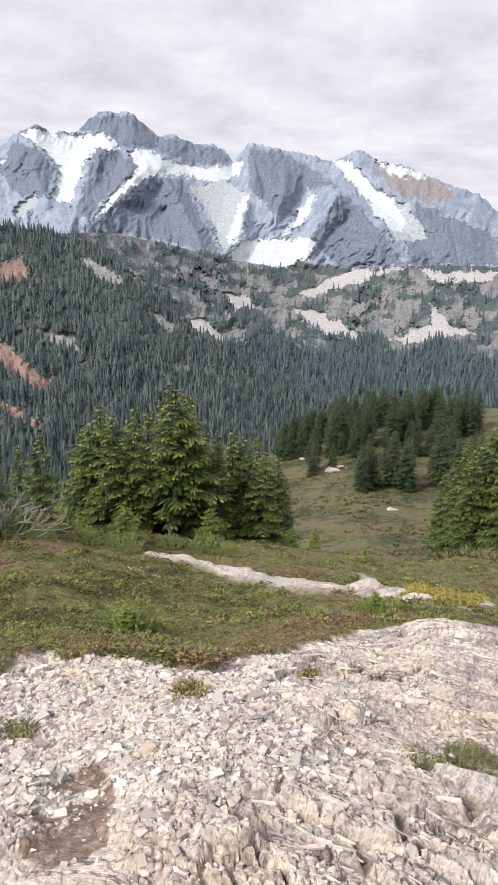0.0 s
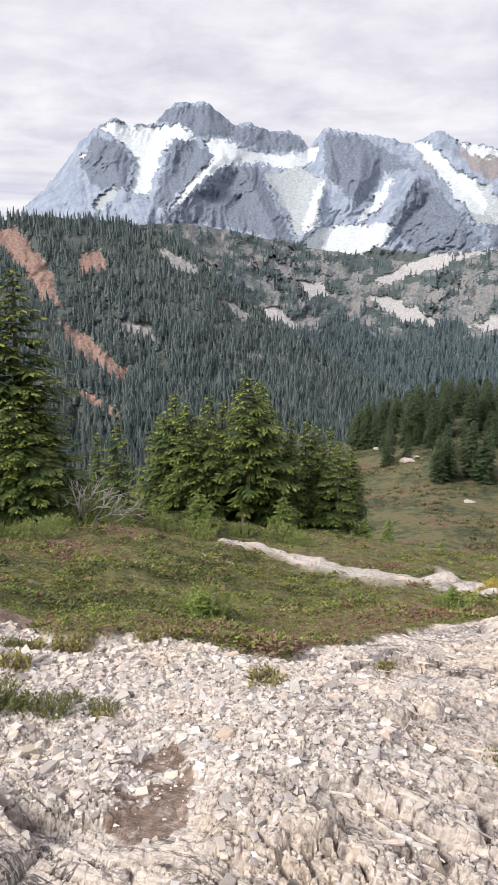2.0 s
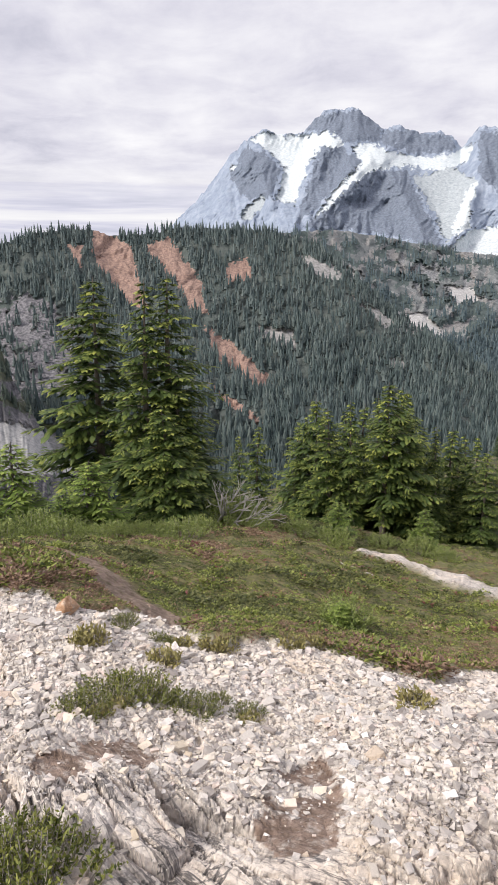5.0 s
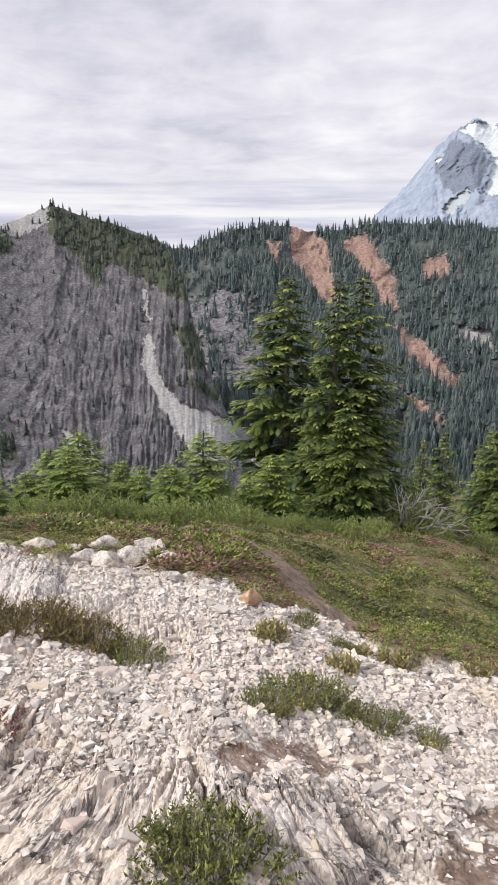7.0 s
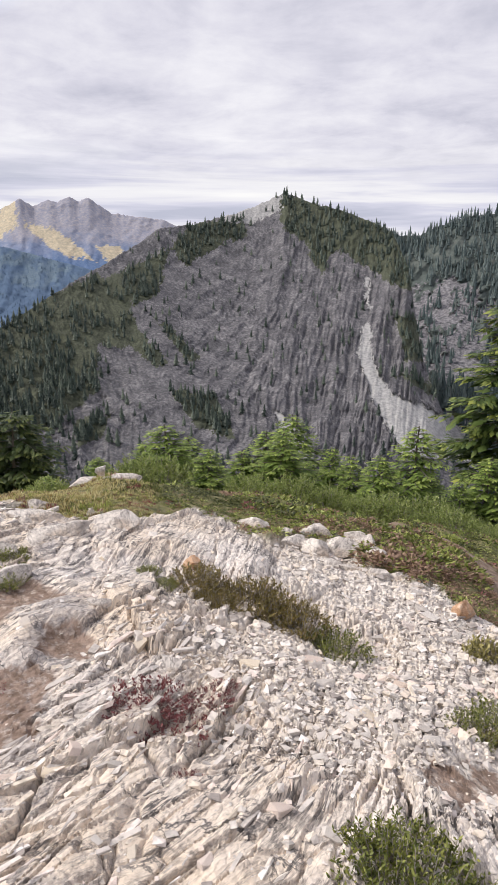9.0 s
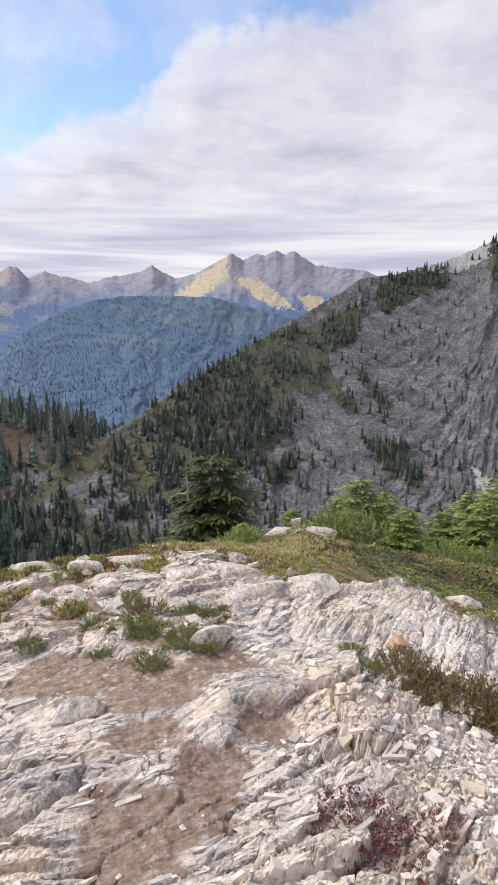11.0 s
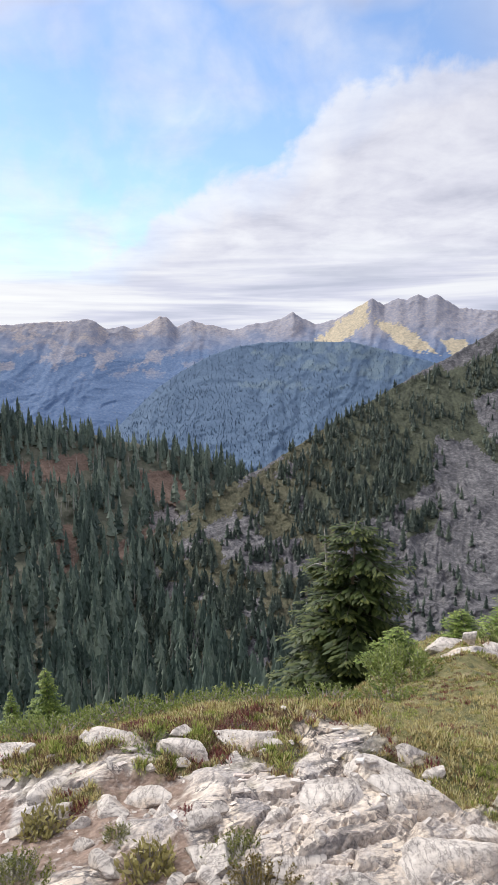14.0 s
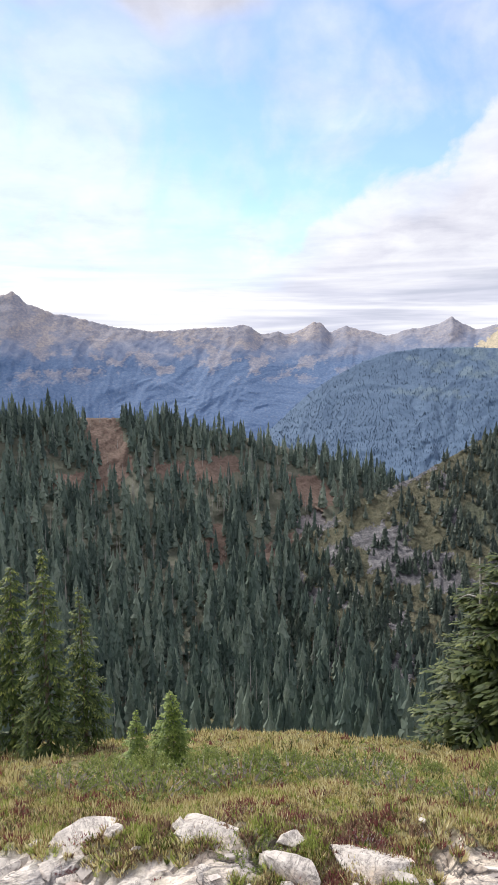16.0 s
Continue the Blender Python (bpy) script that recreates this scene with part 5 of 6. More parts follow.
sort = patch + 0.22 * rs.normal(size=len(tx))
kind = np.where(sort > 0.27 - 0.27 * np.exp(-((ta - 23) / 9) ** 2) * smooth(9, 12, tr), 2, np.where(sort < -0.08, 1, 0))
flip = rs.rand(len(tx)) < late * 0.85
kind = np.where(flip, 3, kind)
extra = rs.rand(len(tx))
blot = fbm(tx * 4.5, ty * 4.5, 3, 95)
kind = np.where((blot > 0.36) & (extra < 0.20 + 0.35 * late), 4, kind)
kind = np.where((blot < -0.36) & (extra < 0.16 + 0.35 * late), 5, kind)
spots = np.stack([tx, ty, tz - 0.01], -1)
ta, tr, tx, ty, tz = sow(46000, 62, 112, 4.0, 9.5, 0.45)
extra, blot, patch = rs.rand(len(tx)), fbm(tx * 6.5, ty * 6.5, 3, 95), fbm(tx * 0.9, ty * 0.9, 4, 93) + 0.35 * rs.normal(size=len(tx))
k2 = np.where(patch > -0.28, 3, np.where(patch > -0.45, 0, 2))
k2 = np.where((blot > 0.22) & (extra < 0.6), 4, np.where((blot < -0.25) & (extra < 0.55), 5, k2))
kind, size = np.concatenate([kind, k2]), np.concatenate([size, 0.016 + 0.028 * rs.rand(len(tx)) ** 1.5])
spots = np.concatenate([spots, np.stack([tx, ty, tz - 0.008], -1)])
west = np.degrees(np.arctan2(-spots[:, 0], spots[:, 1])) > 61
size = np.where(west & (np.degrees(np.arctan2(-spots[:, 0], spots[:, 1])) < 73), 0.6 * size, size)
for k, (name, label, m_) in enumerate((("heather", "low green heather covering the meadow", M_HEATHER), ("dark_heather", "dark green heather in the meadow's hollows", M_DARK_HEATH),
                                       ("brown_heath", "brown withered heath plants in the meadow", M_BROWN_HEATH), ("russet_heath", "straw and russet autumn heath plants", M_RUSSET),
                                       ("lime_heath", "lime green low leaves among the heath", M_LIME_TUFT), ("red_heath", "crimson autumn leaves among the heath", M_RED_TUFT))):
    for upright in (True, False):
        pick = (kind == k) & (west == upright)
        if pick.sum():
            scatter(name, label, "heather", m_, TUFTS if upright else DOMES, spots[pick], size[pick] * (1.05 if upright else 0.85), size[pick] * (1.6 if upright else 1.7), 7 + k)
n_t = 9000
ta, tr = rs.uniform(-24, 6, n_t), 26 * (150 / 26) ** rs.rand(n_t)
tx, ty = polar(ta, tr)
tz = ground_at(tx, ty)[0]
ok = fbm(tx * 0.09, ty * 0.09, 4, 97, 0.65) > 0.02
size = (0.10 + 0.35 * rs.rand(n_t) ** 2) * (0.5 + tr / 120)
pick = ok & (rs.rand(n_t) < 0.6)
scatter("bowl_heath", "low dark heath plants in the grassy bowl", "heather", M_DARK_HEATH, TUFTS, np.stack([tx, ty, tz - 0.02], -1)[pick], size[pick] * 0.8, size[pick] * 2.2, 15)
pick = ok & ~pick
scatter("bowl_scrub", "russet scrub in the grassy bowl", "heather", M_BROWN_HEATH, TUFTS, np.stack([tx, ty, tz - 0.02], -1)[pick], size[pick] * 0.8, size[pick] * 2.2, 16)


def stone_template(seed, shape=(1.0, 0.7, 0.35), points=11, tip=0.0):
    """An angular chip: the hull of a few points in a box, leaning by tip degrees."""
    rnd = random.Random(seed)
    bm = bmesh.new()
    for k in range(points):
        v = Vector([rnd.choice((-1, 1)) * rnd.uniform(0.55, 1.0) * c for c in shape])
        bm.verts.new(v)
    hull = bmesh.ops.convex_hull(bm, input=bm.verts)
    bmesh.ops.delete(bm, geom=[g for g in hull["geom_interior"] if isinstance(g, bmesh.types.BMVert)], context="VERTS")
    bmesh.ops.transform(bm, matrix=pose(0, 0, 0, tip, rnd.uniform(-8, 8), 0), verts=bm.verts)
    bm.verts.index_update()
    vs = np.array([list(v.co) for v in bm.verts])
    fs = np.array([[v.index for v in f.verts] for f in bm.faces])
    bm.free()
    return vs, fs


M_STONE, n = material("pale_stone")
g = n.add("NewGeometry").outputs["Random Per Island"]
p = n.add("TexCoord").outputs["Object"]
f = n.noise(p, 30, 6, 0.65)
tone = n.ramp(g, [(0.05, (0.34, 0.30, 0.275)), (0.2, (0.55, 0.50, 0.46)), (0.5, (0.72, 0.66, 0.605)), (0.72, (0.77, 0.67, 0.55)), (0.80, (0.75, 0.62, 0.55)), (0.95, (0.83, 0.785, 0.74))])
finish(n, n.mix(0.8, tone, n.ramp(f, [(0.3, 0.45), (0.55, 1.0)]), "MULTIPLY"), 0.85, f, 0.5, 0.01)
STONES = [stone_template(500 + k, (1.0, random.uniform(0.5, 0.85), random.uniform(0.20, 0.40)), 10, random.uniform(-14, 14)) for k in range(12)]
SHARDS = [stone_template(540 + k, (0.20, 1.0, 0.12), 12, random.uniform(-12, 12)) for k in range(8)]
n_s = 90000
sa, sr = rs.uniform(-24, 104, n_s), 1.05 * (6.2 / 1.05) ** (rs.rand(n_s) ** 0.85)
sx, sy = polar(sa, sr)
sz, s_m, s_d, s_l = ground_at(sx, sy)
ok = (s_m < 0.5) & ((0.14 + 0.70 * s_l) * (1 - np.where(sa > 66, 0.1, 0.8) * s_d) * (1 - 0.62 * bare_at(sx, sy)) * (0.65 + 0.9 * fbm(sx * 1.6, sy * 1.6, 3, 91)) > rs.rand(n_s))
spots = np.stack([sx, sy, sz], -1)[ok]
pick = rs.rand(ok.sum())
size = (0.004 + 0.012 * pick ** 2.2 + 0.016 * pick ** 10) * np.where(s_d[ok] > 0.4, 0.7, 1.0)
size = size * np.clip(0.30 + 0.26 * sr[ok], 0.5, 1.15)
spots[:, 2] += 0.15 * size
scatter("loose_stones", "scattered pale angular stones on the rock knoll", "stones", M_STONE, STONES, spots, size, size, 8)
n_s = 11000
sa, sr = rs.uniform(-24, 104, n_s), 1.05 * (6.2 / 1.05) ** (rs.rand(n_s) ** 0.9)
sx, sy = polar(sa, sr)
sz, s_m, s_d, s_l = ground_at(sx, sy)
ok = (s_m < 0.3) & ((0.75 - 0.6 * s_l) * (1 - s_d) * (1 - 0.8 * bare_at(sx, sy)) * (0.4 + fbm(sx * 1.3, sy * 1.3, 3, 92)) > rs.rand(n_s))
spots = np.stack([sx, sy, sz], -1)[ok]
size = (0.02 + 0.05 * rs.rand(ok.sum()) ** 2) * np.clip(0.30 + 0.26 * sr[ok], 0.5, 1.1)
scatter("rock_splinters", "splintered pale plates standing along the rock's layers", "stones", M_STONE, SHARDS, spots, size, size, 9,
        layers_at(sa, sr)[2][ok] + rs.normal(0, 0.18, ok.sum()))

# ------------------------------------------------------------ boulders, bushes and grass on the knoll
def ball(cuts):
    bm = bmesh.new()
    bmesh.ops.create_icosphere(bm, subdivisions=cuts, radius=1)
    vs = np.array([list(v.co) for v in bm.verts])
    fs = np.array([[v.index for v in f.verts] for f in bm.faces])
    bm.free()
    return vs, fs


BALLS = {3: ball(3), 4: ball(4)}


def boulder_mesh(seed, shape, cuts=15, rough=0.045):
    """A block with flat broken faces, worn edges and a few open joints."""
    rnd = np.random.RandomState(seed)
    v, fs = BALLS[4 if max(shape) > 0.1 else 3]
    v = v.copy()
    for k in range(cuts):
        d = rnd.normal(size=3) * (1, 1, 0.8)
        d /= np.linalg.norm(d)
        over = v @ d - rnd.uniform(0.42, 0.75)
        v -= np.outer(np.maximum(over, 0) * 0.95, d)
    a, b = v[:, 0] + 0.7 * v[:, 2] + seed * 3.7, v[:, 1] - 0.6 * v[:, 2]
    swell = 1.6 * fbm(a * 2.1, b * 2.1, 2, seed) + fbm(a * 8, b * 8, 2, seed + 1) + 0.5 * fbm(a * 23, b * 23, 2, seed + 2)
    joint = smooth(0.05, 0.0, np.abs(fbm(a * 1.3, b * 2.6, 3, seed + 3)))
    v = v * (1 + rough * (swell - 1.1 * joint))[:, None] * np.array(shape)
    return fast_mesh("boulder", v, fs)


def rocky(name, a, b, c, lichen, stain=(0.9, 0.78, 0.6)):
    m, n = material(name)
    p = n.add("TexCoord").outputs["Object"]
    long = n.add("Mapping", {"Vector": p, "Scale": (1, 0.25, 1.6)}).outputs[0]
    f = n.math("ADD", n.math("MULTIPLY", n.noise(long, 14, 8, 0.65, 0.5), 0.6), n.math("MULTIPLY", n.noise(p, 45, 6, 0.7), 0.4))
    col = n.ramp(f, [(0.36, a), (0.47, b), (0.64, c)])
    col = n.mix(n.ramp(n.noise(p, 4, 5), [(0.5, 0.0), (0.66, 0.7)]), col, stain, "MULTIPLY")
    col = n.mix(n.ramp(n.noise(p, 7, 7, 0.7), [(0.55, 0.0), (0.65, 0.85)]), col, lichen)
    joint = n.math("ABSOLUTE", n.math("SUBTRACT", n.noise(long, 9, 7, 0.65, 0.15), 0.5))
    col = n.mix(n.ramp(joint, [(0.0, 0.7), (0.010, 0.4), (0.022, 0.0)]), col, a)
    finish(n, col, 0.86, f, 0.8, 0.02)
    return m


M_BOULDER = rocky("white_boulder_rock", (0.16, 0.14, 0.13), (0.54, 0.49, 0.445), (0.76, 0.70, 0.635), (0.30, 0.27, 0.25), (0.92, 0.76, 0.58))
M_ORANGE = rocky("rusty_rock", (0.24, 0.13, 0.07), (0.48, 0.29, 0.17), (0.64, 0.50, 0.38), (0.30, 0.26, 0.22))


def boulder(az, r, size, shape=(1.0, 0.75, 0.6), m=None, seed=0, turn=None, sink=0.35, label="white broken boulder bedded in the knoll's rock"):
    x, y, z = on_ground(az, r)
    me = boulder_mesh(seed, [c * size for c in shape])
    me.materials.append(m or M_BOULDER)
    ob = new("boulder", me)
    ob.matrix_world = pose(x, y, z + size * shape[2] * (0.9 - sink * 2), random.uniform(-8, 8), random.uniform(-8, 8), az + random.uniform(-28, 28) if turn is None else turn)
    return tagged(ob, label, "boulder", "boulders on the knoll")


random.seed(21)
for k, (az, r, size) in enumerate([(-10.9, 2.9, 0.17), (-25.0, 2.3, 0.28), (-16.5, 3.4, 0.12), (85.8, 3.2, 0.2), (74.8, 3.7, 0.2), (87.5, 4.5, 0.10), (44.4, 5.2, 0.20), (47.8, 5.2, 0.2),
                                   (42.6, 4.95, 0.15), (46.2, 5.0, 0.15), (50.5, 5.1, 0.15), (72.5, 4.9, 0.3), (41.2, 4.7, 0.12), (80.5, 4.6, 0.1), (83.0, 4.7, 0.11), (77.6, 4.1, 0.15), (90.5, 4.3, 0.09),
                                   (33.2, 4.15, 0.075), (42.0, 2.42, 0.055), (9.2, 11.6, 0.2), (8.0, 11.4, 0.25), (10.0, 11.8, 0.16), (94, 4.7, 0.12), (97, 4.9, 0.12), (69.0, 4.7, 0.16), (53.0, 5.2, 0.2),
                                   (-9.5, 3.4, 0.09), (62.5, 2.55, 0.09), (52.5, 2.35, 0.08), (68, 3.2, 0.12), (89, 4.7, 0.08), (92.5, 4.9, 0.09), (85, 4.8, 0.1), (96, 4.5, 0.08), (-4.5, 4.6, 0.1)]):
    boulder(az, r, size * 0.75, (random.uniform(0.9, 1.4), random.uniform(0.6, 0.85), random.uniform(0.4, 0.62)), None, 700 + k, None, 0.5)
for k, (az, r, size) in enumerate([(71.0, 4.5, 0.34), (88.0, 5.5, 0.24), (65.5, 8.8, 0.45), (67.0, 9.2, 0.35), (64.2, 9.0, 0.3), (80.5, 5.4, 0.27), (94.0, 5.6, 0.30), (100, 5.5, 0.25), (84, 5.3, 0.18), (65.5, 4.75, 0.36), (-11, 11.5, 0.6), (-16, 9.8, 0.6), (-14, 10.5, 0.5),
                                   (76.2, 4.8, 0.3), (73.6, 5.15, 0.22), (86.0, 5.0, 0.2), (91.0, 5.2, 0.2), (97.2, 5.2, 0.24), (82.0, 4.5, 0.22), (78, 4.45, 0.2)]):
    boulder(az, r, size * 0.85, (random.uniform(0.95, 1.35), random.uniform(0.65, 0.9), random.uniform(0.26, 0.42)), None, 760 + k, None, 0.56, "broad flat-topped white rock slab on the knoll")
random.seed(23)
for k in range(120):
    az = random.uniform(70, 103)
    boulder(az, random.uniform(3.8, 5.4) + 0.4 * max(0, (az - 78) / 25), 0.028 + 0.085 * random.random() ** 2, (random.uniform(0.9, 1.4), random.uniform(0.6, 0.95), random.uniform(0.45, 0.75)), None, 1200 + k % 24, random.uniform(0, 360), 0.46,
            "small pale rock lying in the heath's gravel")
for k, (az, r, size) in enumerate([(45.6, 5.0, 0.27), (43.4, 5.15, 0.24), (41.6, 4.85, 0.19), (47.6, 4.9, 0.25), (44.6, 4.7, 0.17), (42.4, 4.55, 0.13), (40.2, 4.6, 0.13), (46.4, 4.6, 0.14), (49.6, 4.95, 0.2), (38.8, 4.4, 0.10)]):
    boulder(az, r, size * 0.75, (random.uniform(0.9, 1.2), random.uniform(0.65, 0.9), random.uniform(0.45, 0.62)), None, 860 + k, None, 0.46, "white angular block piled at the knoll's edge")
boulder(34.8, 4.1, 0.13, (1.0, 0.55, 0.85), M_ORANGE, 797, 70, 0.3, "upright rust-orange rock at the path's edge")
boulder(59.2, 4.05, 0.09, (1.0, 0.8, 0.7), M_ORANGE, 791, None, 0.25, "small rust-orange stone on white rock")
boulder(66.0, 8.85, 0.10, (1.0, 0.95, 0.9), M_BOULDER, 792, None, -0.35, "round white stone set on a rock slab")


for k, (az, r, size) in enumerate([(-7.6, 124, 1.3), (-7.1, 125, 1.0), (-8.0, 126, 0.9), (-4.8, 140, 0.8), (-12.8, 95, 0.8), (-6.0, 128, 0.7)]):
    boulder(az, r, size, (1.3, 0.8, 0.6), None, 830 + k, None, 0.3, "pale boulder lying in the grassy bowl")


def bush_mesh(seed, radius, height, stems, needles, leaf):
    """Upright sprigs set with short leaves all round, leaning outwards."""
    rnd = random.Random(seed)
    sv, sf, lv, lf = [], [], [], []
    for k in range(stems):
        a, q = rnd.uniform(0, 6.283), math.sqrt(rnd.random())
        foot = Vector((math.cos(a) * q * radius * 0.8, math.sin(a) * q * radius * 0.8, -0.01))
        top = foot + Vector((math.cos(a) * q * radius * 0.35 + rnd.uniform(-0.2, 0.2) * height, math.sin(a) * q * radius * 0.35 + rnd.uniform(-0.2, 0.2) * height,
                             height * (1 - 0.55 * q * q) * rnd.uniform(0.65, 1.1)))
        v, f = tube([foot, foot.lerp(top, 0.5), top], [0.0035, 0.0025, 0.001], 3)
        sf += [tuple(i + len(sv) for i in c) for c in f]
        sv += v
        for j in range(needles):
            t = 0.35 + 0.65 * (j + rnd.random()) / needles
            p = foot.lerp(top, t)
            d = Vector((rnd.gauss(0, 0.6), rnd.gauss(0, 0.6), rnd.uniform(0.3, 1.0))).normalized() * leaf * rnd.uniform(0.7, 1.3)
            s = d.cross(Vector((rnd.gauss(0, 1), rnd.gauss(0, 1), rnd.gauss(0, 1)))).normalized() * leaf * 0.2
            i = len(lv)
            lv += [p, p + d * 0.5 + s, p + d, p + d * 0.5 - s]
            lf += [(i, i + 1, i + 2), (i, i + 2, i + 3)]
    stalks = fast_mesh("stemwork", np.array([list(v) for v in sv]), np.array(sf))
    leaves = fast_mesh("foliage", np.array([list(v) for v in lv]), np.array(lf))
    return stalks, leaves


M_TWIG = plain("grey_twig", (0.20, 0.17, 0.15), (0.42, 0.38, 0.35), 20, 0.9)
M_CLUMP = leafy("clump_leaves", (0.06, 0.08, 0.018), (0.19, 0.215, 0.045), (0.38, 0.38, 0.10))
M_CLUMP_RUST = leafy("rusty_clump_leaves", (0.11, 0.085, 0.03), (0.22, 0.18, 0.055), (0.38, 0.28, 0.10))
M_CRIMSON = leafy("crimson_leaves", (0.12, 0.035, 0.04), (0.22, 0.065, 0.07), (0.33, 0.13, 0.11))
M_STRAW = leafy("straw_grass", (0.22, 0.20, 0.07), (0.36, 0.32, 0.12), (0.52, 0.46, 0.22))
M_YELLOW = leafy("yellow_grass", (0.30, 0.25, 0.05), (0.50, 0.42, 0.09), (0.66, 0.58, 0.20))
M_LIME = leafy("light_shrub_leaves", (0.13, 0.18, 0.05), (0.26, 0.32, 0.085), (0.42, 0.46, 0.17))
BUSH = [bush_mesh(800 + k, 0.20, 0.15, 150, 15, 0.020) for k in range(3)]
LOW = [bush_mesh(820 + k, 0.20, 0.07, 120, 10, 0.020) for k in range(2)]
GRASS = [bush_mesh(840, 0.09, 0.10, 110, 3, 0.035)]
SHRUB = [bush_mesh(860 + k, 0.5, 0.55, 130, 22, 0.055) for k in range(2)]


def bushes(name, label, category, group, meshes, leaf_m, rows):
    made = {}
    for k, (az, r, size) in enumerate(rows):
        j = k % len(meshes)
        if j not in made:
            made[j] = top = thing(name, label, category, group=group)
            s, l = (q.copy() for q in meshes[j])
            part("stemwork", s, M_TWIG, top)["kind"] = "stuff"
            part("foliage", l, leaf_m, top)["kind"] = "stuff"
            stand(top, az, r, size, None, 0.015, 1.0, True)
        else:
            stand(made[j], az, r, size, None, 0.015)


random.seed(31)
bushes("heather_clump", "dark green heather clump rooted in white rock", "heather", "heather clumps", BUSH, M_CLUMP,
       [(34.4, 2.4, 0.6), (31.5, 2.6, 0.8), (28.8, 2.65, 0.85), (26, 2.6, 0.8), (23.6, 2.55, 0.7), (18.3, 2.56, 0.45), (42.0, 1.5, 1.35), (39.8, 1.44, 1.15), (46.5, 3.2, 1.0), (48.2, 3.3, 0.9), (63.2, 3.75, 0.45),
        (80.6, 4.0, 0.8), (82, 4.05, 0.7), (79.2, 3.95, 0.7), (76.4, 3.8, 0.75), (77.6, 3.65, 0.7), (75.2, 3.7, 0.7), (74.6, 4.2, 0.7), (76.5, 4.25, 0.8), (61.9, 3.6, 0.45), (-22.6, 2.15, 0.9), (-24.4, 2.6, 0.9),
        (-21.0, 2.35, 0.75), (21.2, 2.75, 0.4), (25.5, 3.75, 0.5), (27, 3.8, 0.6), (30, 4.0, 0.6), (83.4, 3.75, 0.6), (84, 4.2, 0.6), (92, 4.5, 0.8), (89, 4.0, 0.7),
        (79.8, 3.55, 0.6), (81, 4.5, 0.7), (87, 4.7, 0.6), (95.5, 5.0, 0.7)])
bushes("rusty_heather_clump", "olive and rust heather clump on broken white rock", "heather", "heather clumps", BUSH, M_CLUMP_RUST,
       [(58.8, 3.68, 0.9), (56.6, 3.62, 1.05), (54.3, 3.52, 1.1), (52, 3.45, 1.0), (50, 3.38, 0.9), (58.5, 3.5, 0.8), (80, 4.3, 0.8), (57.2, 3.4, 0.6)])
bushes("crimson_mat", "low crimson leaf mat between stones", "plant", "crimson mats", LOW, M_CRIMSON,
       [(65.0, 2.25, 0.75), (63.3, 2.15, 0.7), (59.0, 2.3, 0.6), (57.5, 2.4, 0.4), (62.0, 1.85, 0.35), (77.7, 2.65, 0.5), (85, 4.1, 0.5), (83.5, 4.75, 0.6), (89, 5.0, 0.6), (95, 5.2, 0.6), (68.5, 2.2, 0.35)])
bushes("grass_tuft", "small straw-green grass tuft among the stones", "grass", "grass tufts", GRASS, M_STRAW,
       [(2.4, 2.75, 0.9), (14.2, 3.75, 1.0), (20.5, 3.65, 0.9), (22, 3.7, 0.8), (30.5, 2.5, 0.6), (33.8, 3.5, 0.8), (-8.5, 3.6, 0.7), (24.5, 3.75, 0.8), (12, 3.9, 0.8), (18, 2.5, 0.6), (32.4, 2.4, 0.6), (85.5, 4.5, 1.2), (91, 4.9, 1.2),
        (33, 3.55, 1.2), (26.4, 3.3, 1.1)])
bushes("yellow_grass_tuft", "tall yellow autumn grass beyond the knoll", "grass", "yellow grass", GRASS, M_YELLOW,
       [(-15.2 - 0.66 * (k % 9) - 0.3 * (k // 9), 10.2 + 0.9 * (k // 9) + 0.17 * (k % 5), 1.1 + 0.2 * (k % 4)) for k in range(36)])
bushes("low_shrub", "light green leafy shrub in the meadow", "shrub", "meadow shrubs", SHRUB, M_LIME,
       [(24.6, 12.5, 0.9), (37.5, 11, 1.0), (35.2, 10.0, 0.8), (31, 11.5, 0.7), (34, 12.5, 0.9), (41, 9.5, 0.9), (10.8, 15.5, 1.1), (3.2, 17, 1.0), (28, 12.8, 0.7), (43, 9.3, 0.7), (20.5, 15, 1.4), (19.5, 15.8, 1.5),
        (46, 9.6, 0.8), (49, 9.4, 0.8), (53, 9.2, 0.8), (9.5, 5.8, 0.55), (-13, 7.6, 0.5), (70.5, 8.2, 0.7), (63, 9.5, 0.8), (61, 9.6, 0.9), (95, 8.5, 0.5), (86, 8.5, 0.3), (78, 8, 0.3),
        (26, 13.2, 0.6), (30.2, 13, 0.6), (33, 10.8, 0.6), (38.6, 9.9, 0.6), (23, 13.8, 0.8), (17.5, 14.5, 0.7), (14, 15.5, 0.8), (6.5, 17, 0.8), (1, 16.5, 0.7), (88, 8.2, 0.35), (91.5, 8.6, 0.4), (97.5, 8.2, 0.4), (80.5, 8.4, 0.3), (74, 8.6, 0.4)])


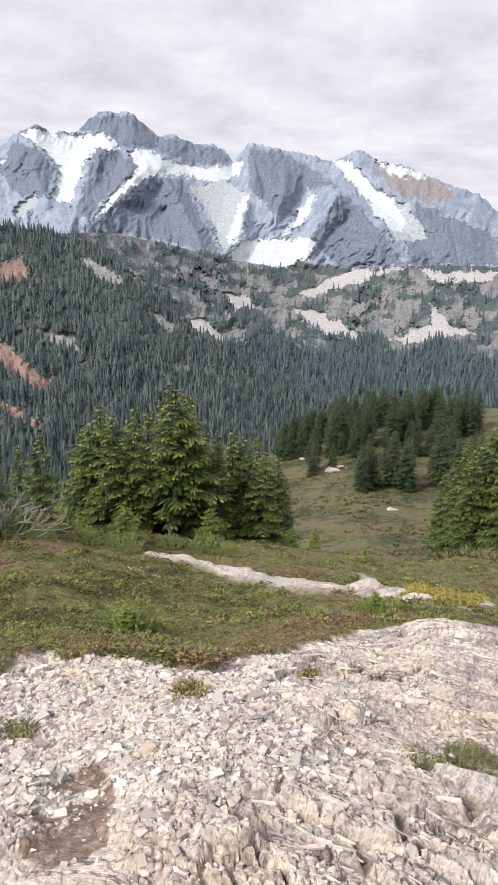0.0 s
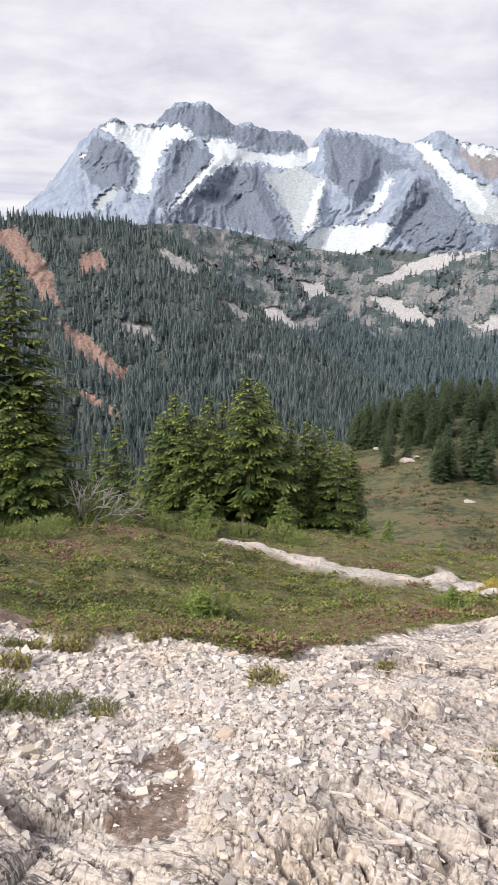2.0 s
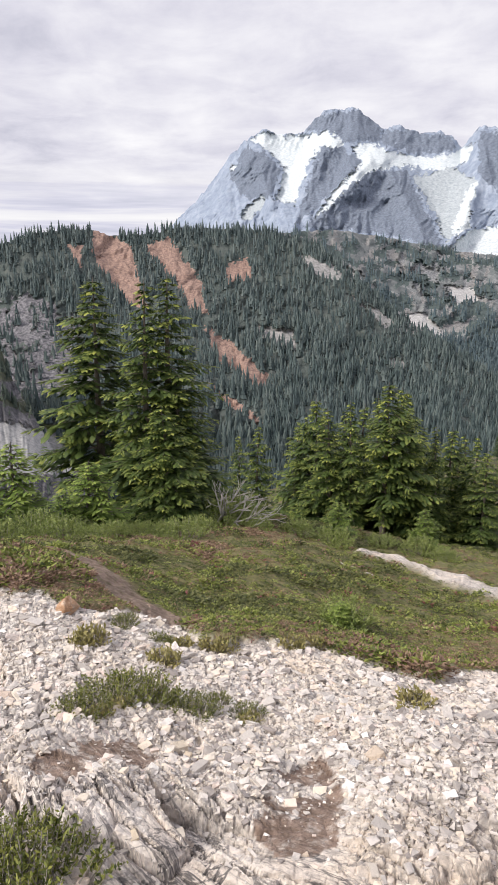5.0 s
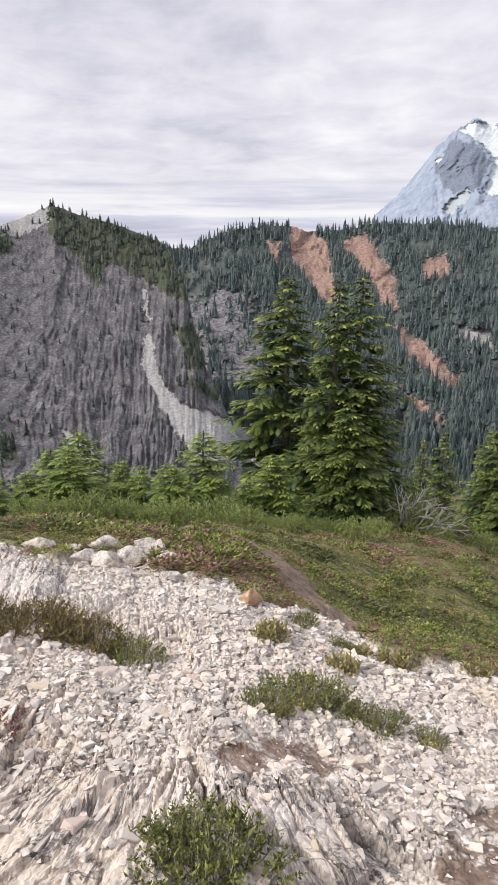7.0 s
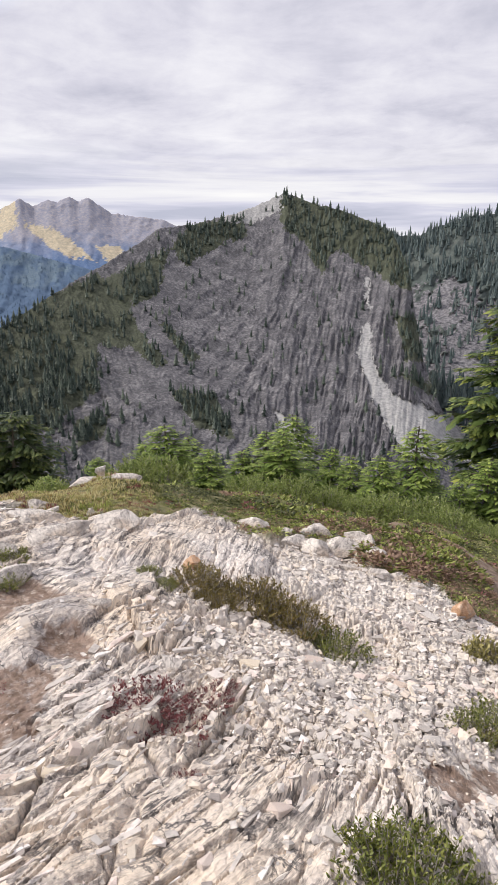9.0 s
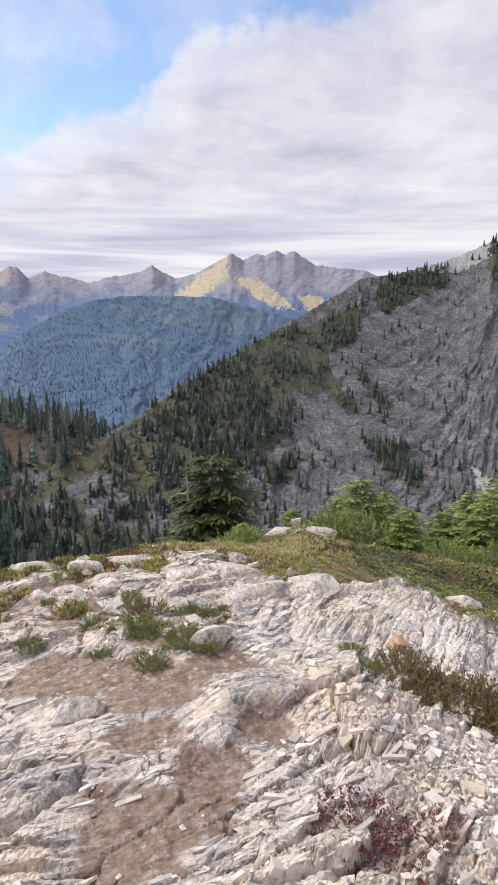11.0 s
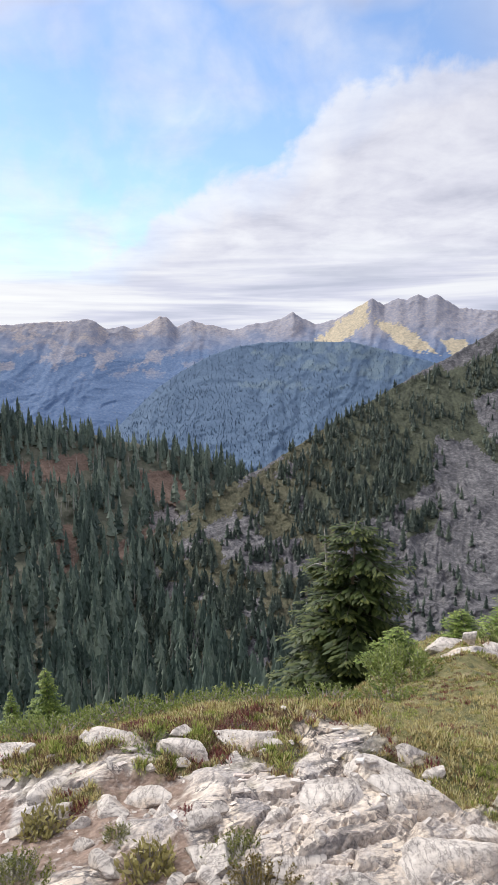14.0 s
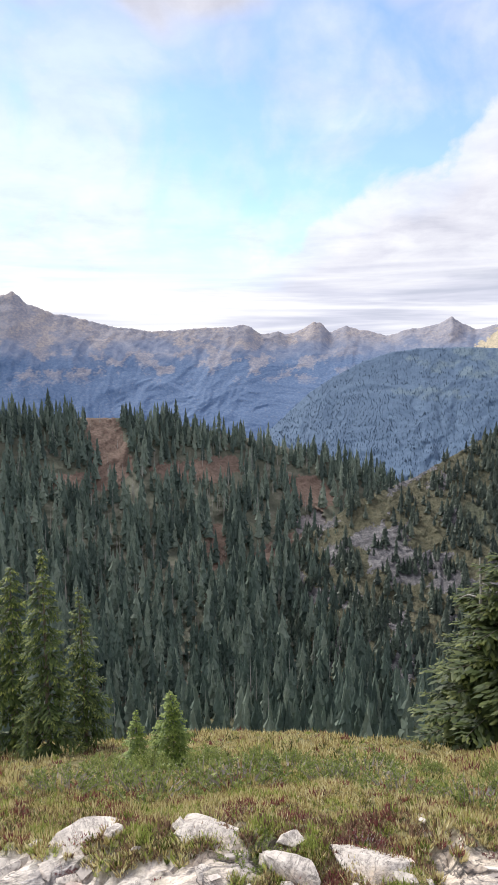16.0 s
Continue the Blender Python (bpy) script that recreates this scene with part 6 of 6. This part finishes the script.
def bare_shrub(az, r, size, seed):
    """A leafless grey shrub: forking limbs that spread to one side."""
    rnd = random.Random(seed)
    top = thing("bare_shrub", "leafless silver-grey shrub beside the firs", "shrub")
    x, y, z = on_ground(az, r)
    top.matrix_world = pose(x, y, z - 0.05)

    def grow(p, d, length, rad, depth):
        q = p + d * length
        v, f = tube([p, p.lerp(q, 0.5) + Vector((0, 0, -0.04 * length)), q], [rad, rad * 0.8, rad * 0.55], 4)
        part("limb", fast_mesh("limb", np.array([list(c) for c in v]), np.array(f), None, True), M_DEAD, top)
        if depth:
            for k in range(3):
                nd = (d + Vector((rnd.gauss(0, 0.45), rnd.gauss(0, 0.45), rnd.gauss(0.05, 0.3)))).normalized()
                grow(q, nd, length * rnd.uniform(0.55, 0.8), rad * 0.55, depth - 1)

    for k in range(5):
        grow(Vector((rnd.uniform(-0.2, 0.2), rnd.uniform(-0.2, 0.2), 0)), Vector((rnd.uniform(0.1, 1), rnd.uniform(-0.3, 0.3), rnd.uniform(0.25, 0.9))).normalized(), 0.42 * size, 0.03 * size, 3)


bare_shrub(21.4, 15.0, 1.5, 3)

bushes("crimson_sprig", "crimson autumn sprigs in the heath", "plant", "crimson mats", LOW, M_CRIMSON,
       [(81, 5.5, 0.6), (87, 5.8, 0.6), (92, 5.6, 0.6), (96, 5.9, 0.6), (99, 5.6, 0.5), (78, 5.8, 0.5), (84.5, 6.1, 0.6), (90, 6.3, 0.6), (83, 5.2, 0.4), (94.5, 5.4, 0.4), (75.5, 5.6, 0.5)])
bushes("lime_sprig", "lime green sprigs in the heath", "plant", "lime sprigs", LOW, M_LIME,
       [(79.5, 6.5, 1.2), (83, 6.8, 1.2), (88, 6.8, 1.3), (93, 6.6, 1.3), (98, 6.8, 1.2), (76, 6.4, 1.1), (72, 6.5, 1.0), (90.3, 7.0, 1.4), (85.4, 7.1, 1.2), (95.6, 7.0, 1.3), (81.2, 7.1, 1.2), (86, 5.4, 0.6), (101, 6.0, 0.8)])

# the larger loose stones, one by one
M_PIECE, n = material("loose_stone_rock")
g = n.add("ObjectInfo").outputs["Random"]
f = n.noise(n.add("TexCoord").outputs["Object"], 26, 7, 0.68)
tone = n.ramp(g, [(0.05, (0.46, 0.415, 0.38)), (0.35, (0.62, 0.57, 0.525)), (0.65, (0.71, 0.655, 0.605)), (0.75, (0.74, 0.62, 0.46)), (0.84, (0.70, 0.56, 0.48)), (0.95, (0.80, 0.76, 0.72))])
finish(n, n.mix(0.8, tone, n.ramp(f, [(0.30, 0.6), (0.5, 1.0)]), "MULTIPLY"), 0.85, f, 0.6, 0.01)
PIECES = []
for k in range(12):
    v, f = stone_template(900 + k, (1.0, random.uniform(0.5, 0.8), random.uniform(0.28, 0.42)), 18, random.uniform(-10, 10))
    me = fast_mesh("stone", v, f)
    me.materials.append(M_PIECE)
    PIECES.append(me)
rs = np.random.RandomState(404)
count = 0
while count < 290:
    az, r = rs.uniform(-22, 100), 1.25 * (4.9 / 1.25) ** rs.rand()
    x, y = polar(az, r)
    z, m_, d_, l_ = (sample(q, az, r) for q in (gz, g_meadow, g_dirt, g_loose))
    if m_ > 0.3 or rs.rand() > 0.25 + 0.6 * l_ or d_ > 0.15:
        continue
    size = (0.018 + 0.034 * rs.rand() ** 1.8) * min(1.0, 0.30 + 0.26 * r)
    ob = new("stone", PIECES[rs.randint(12)])
    ob.parent = ground
    ob.matrix_basis = pose(x, y, z + 0.05 * size, rs.uniform(-14, 14), rs.uniform(-14, 14), rs.uniform(0, 360)) @ Matrix.Diagonal((size, size, size, 1))
    count += 1
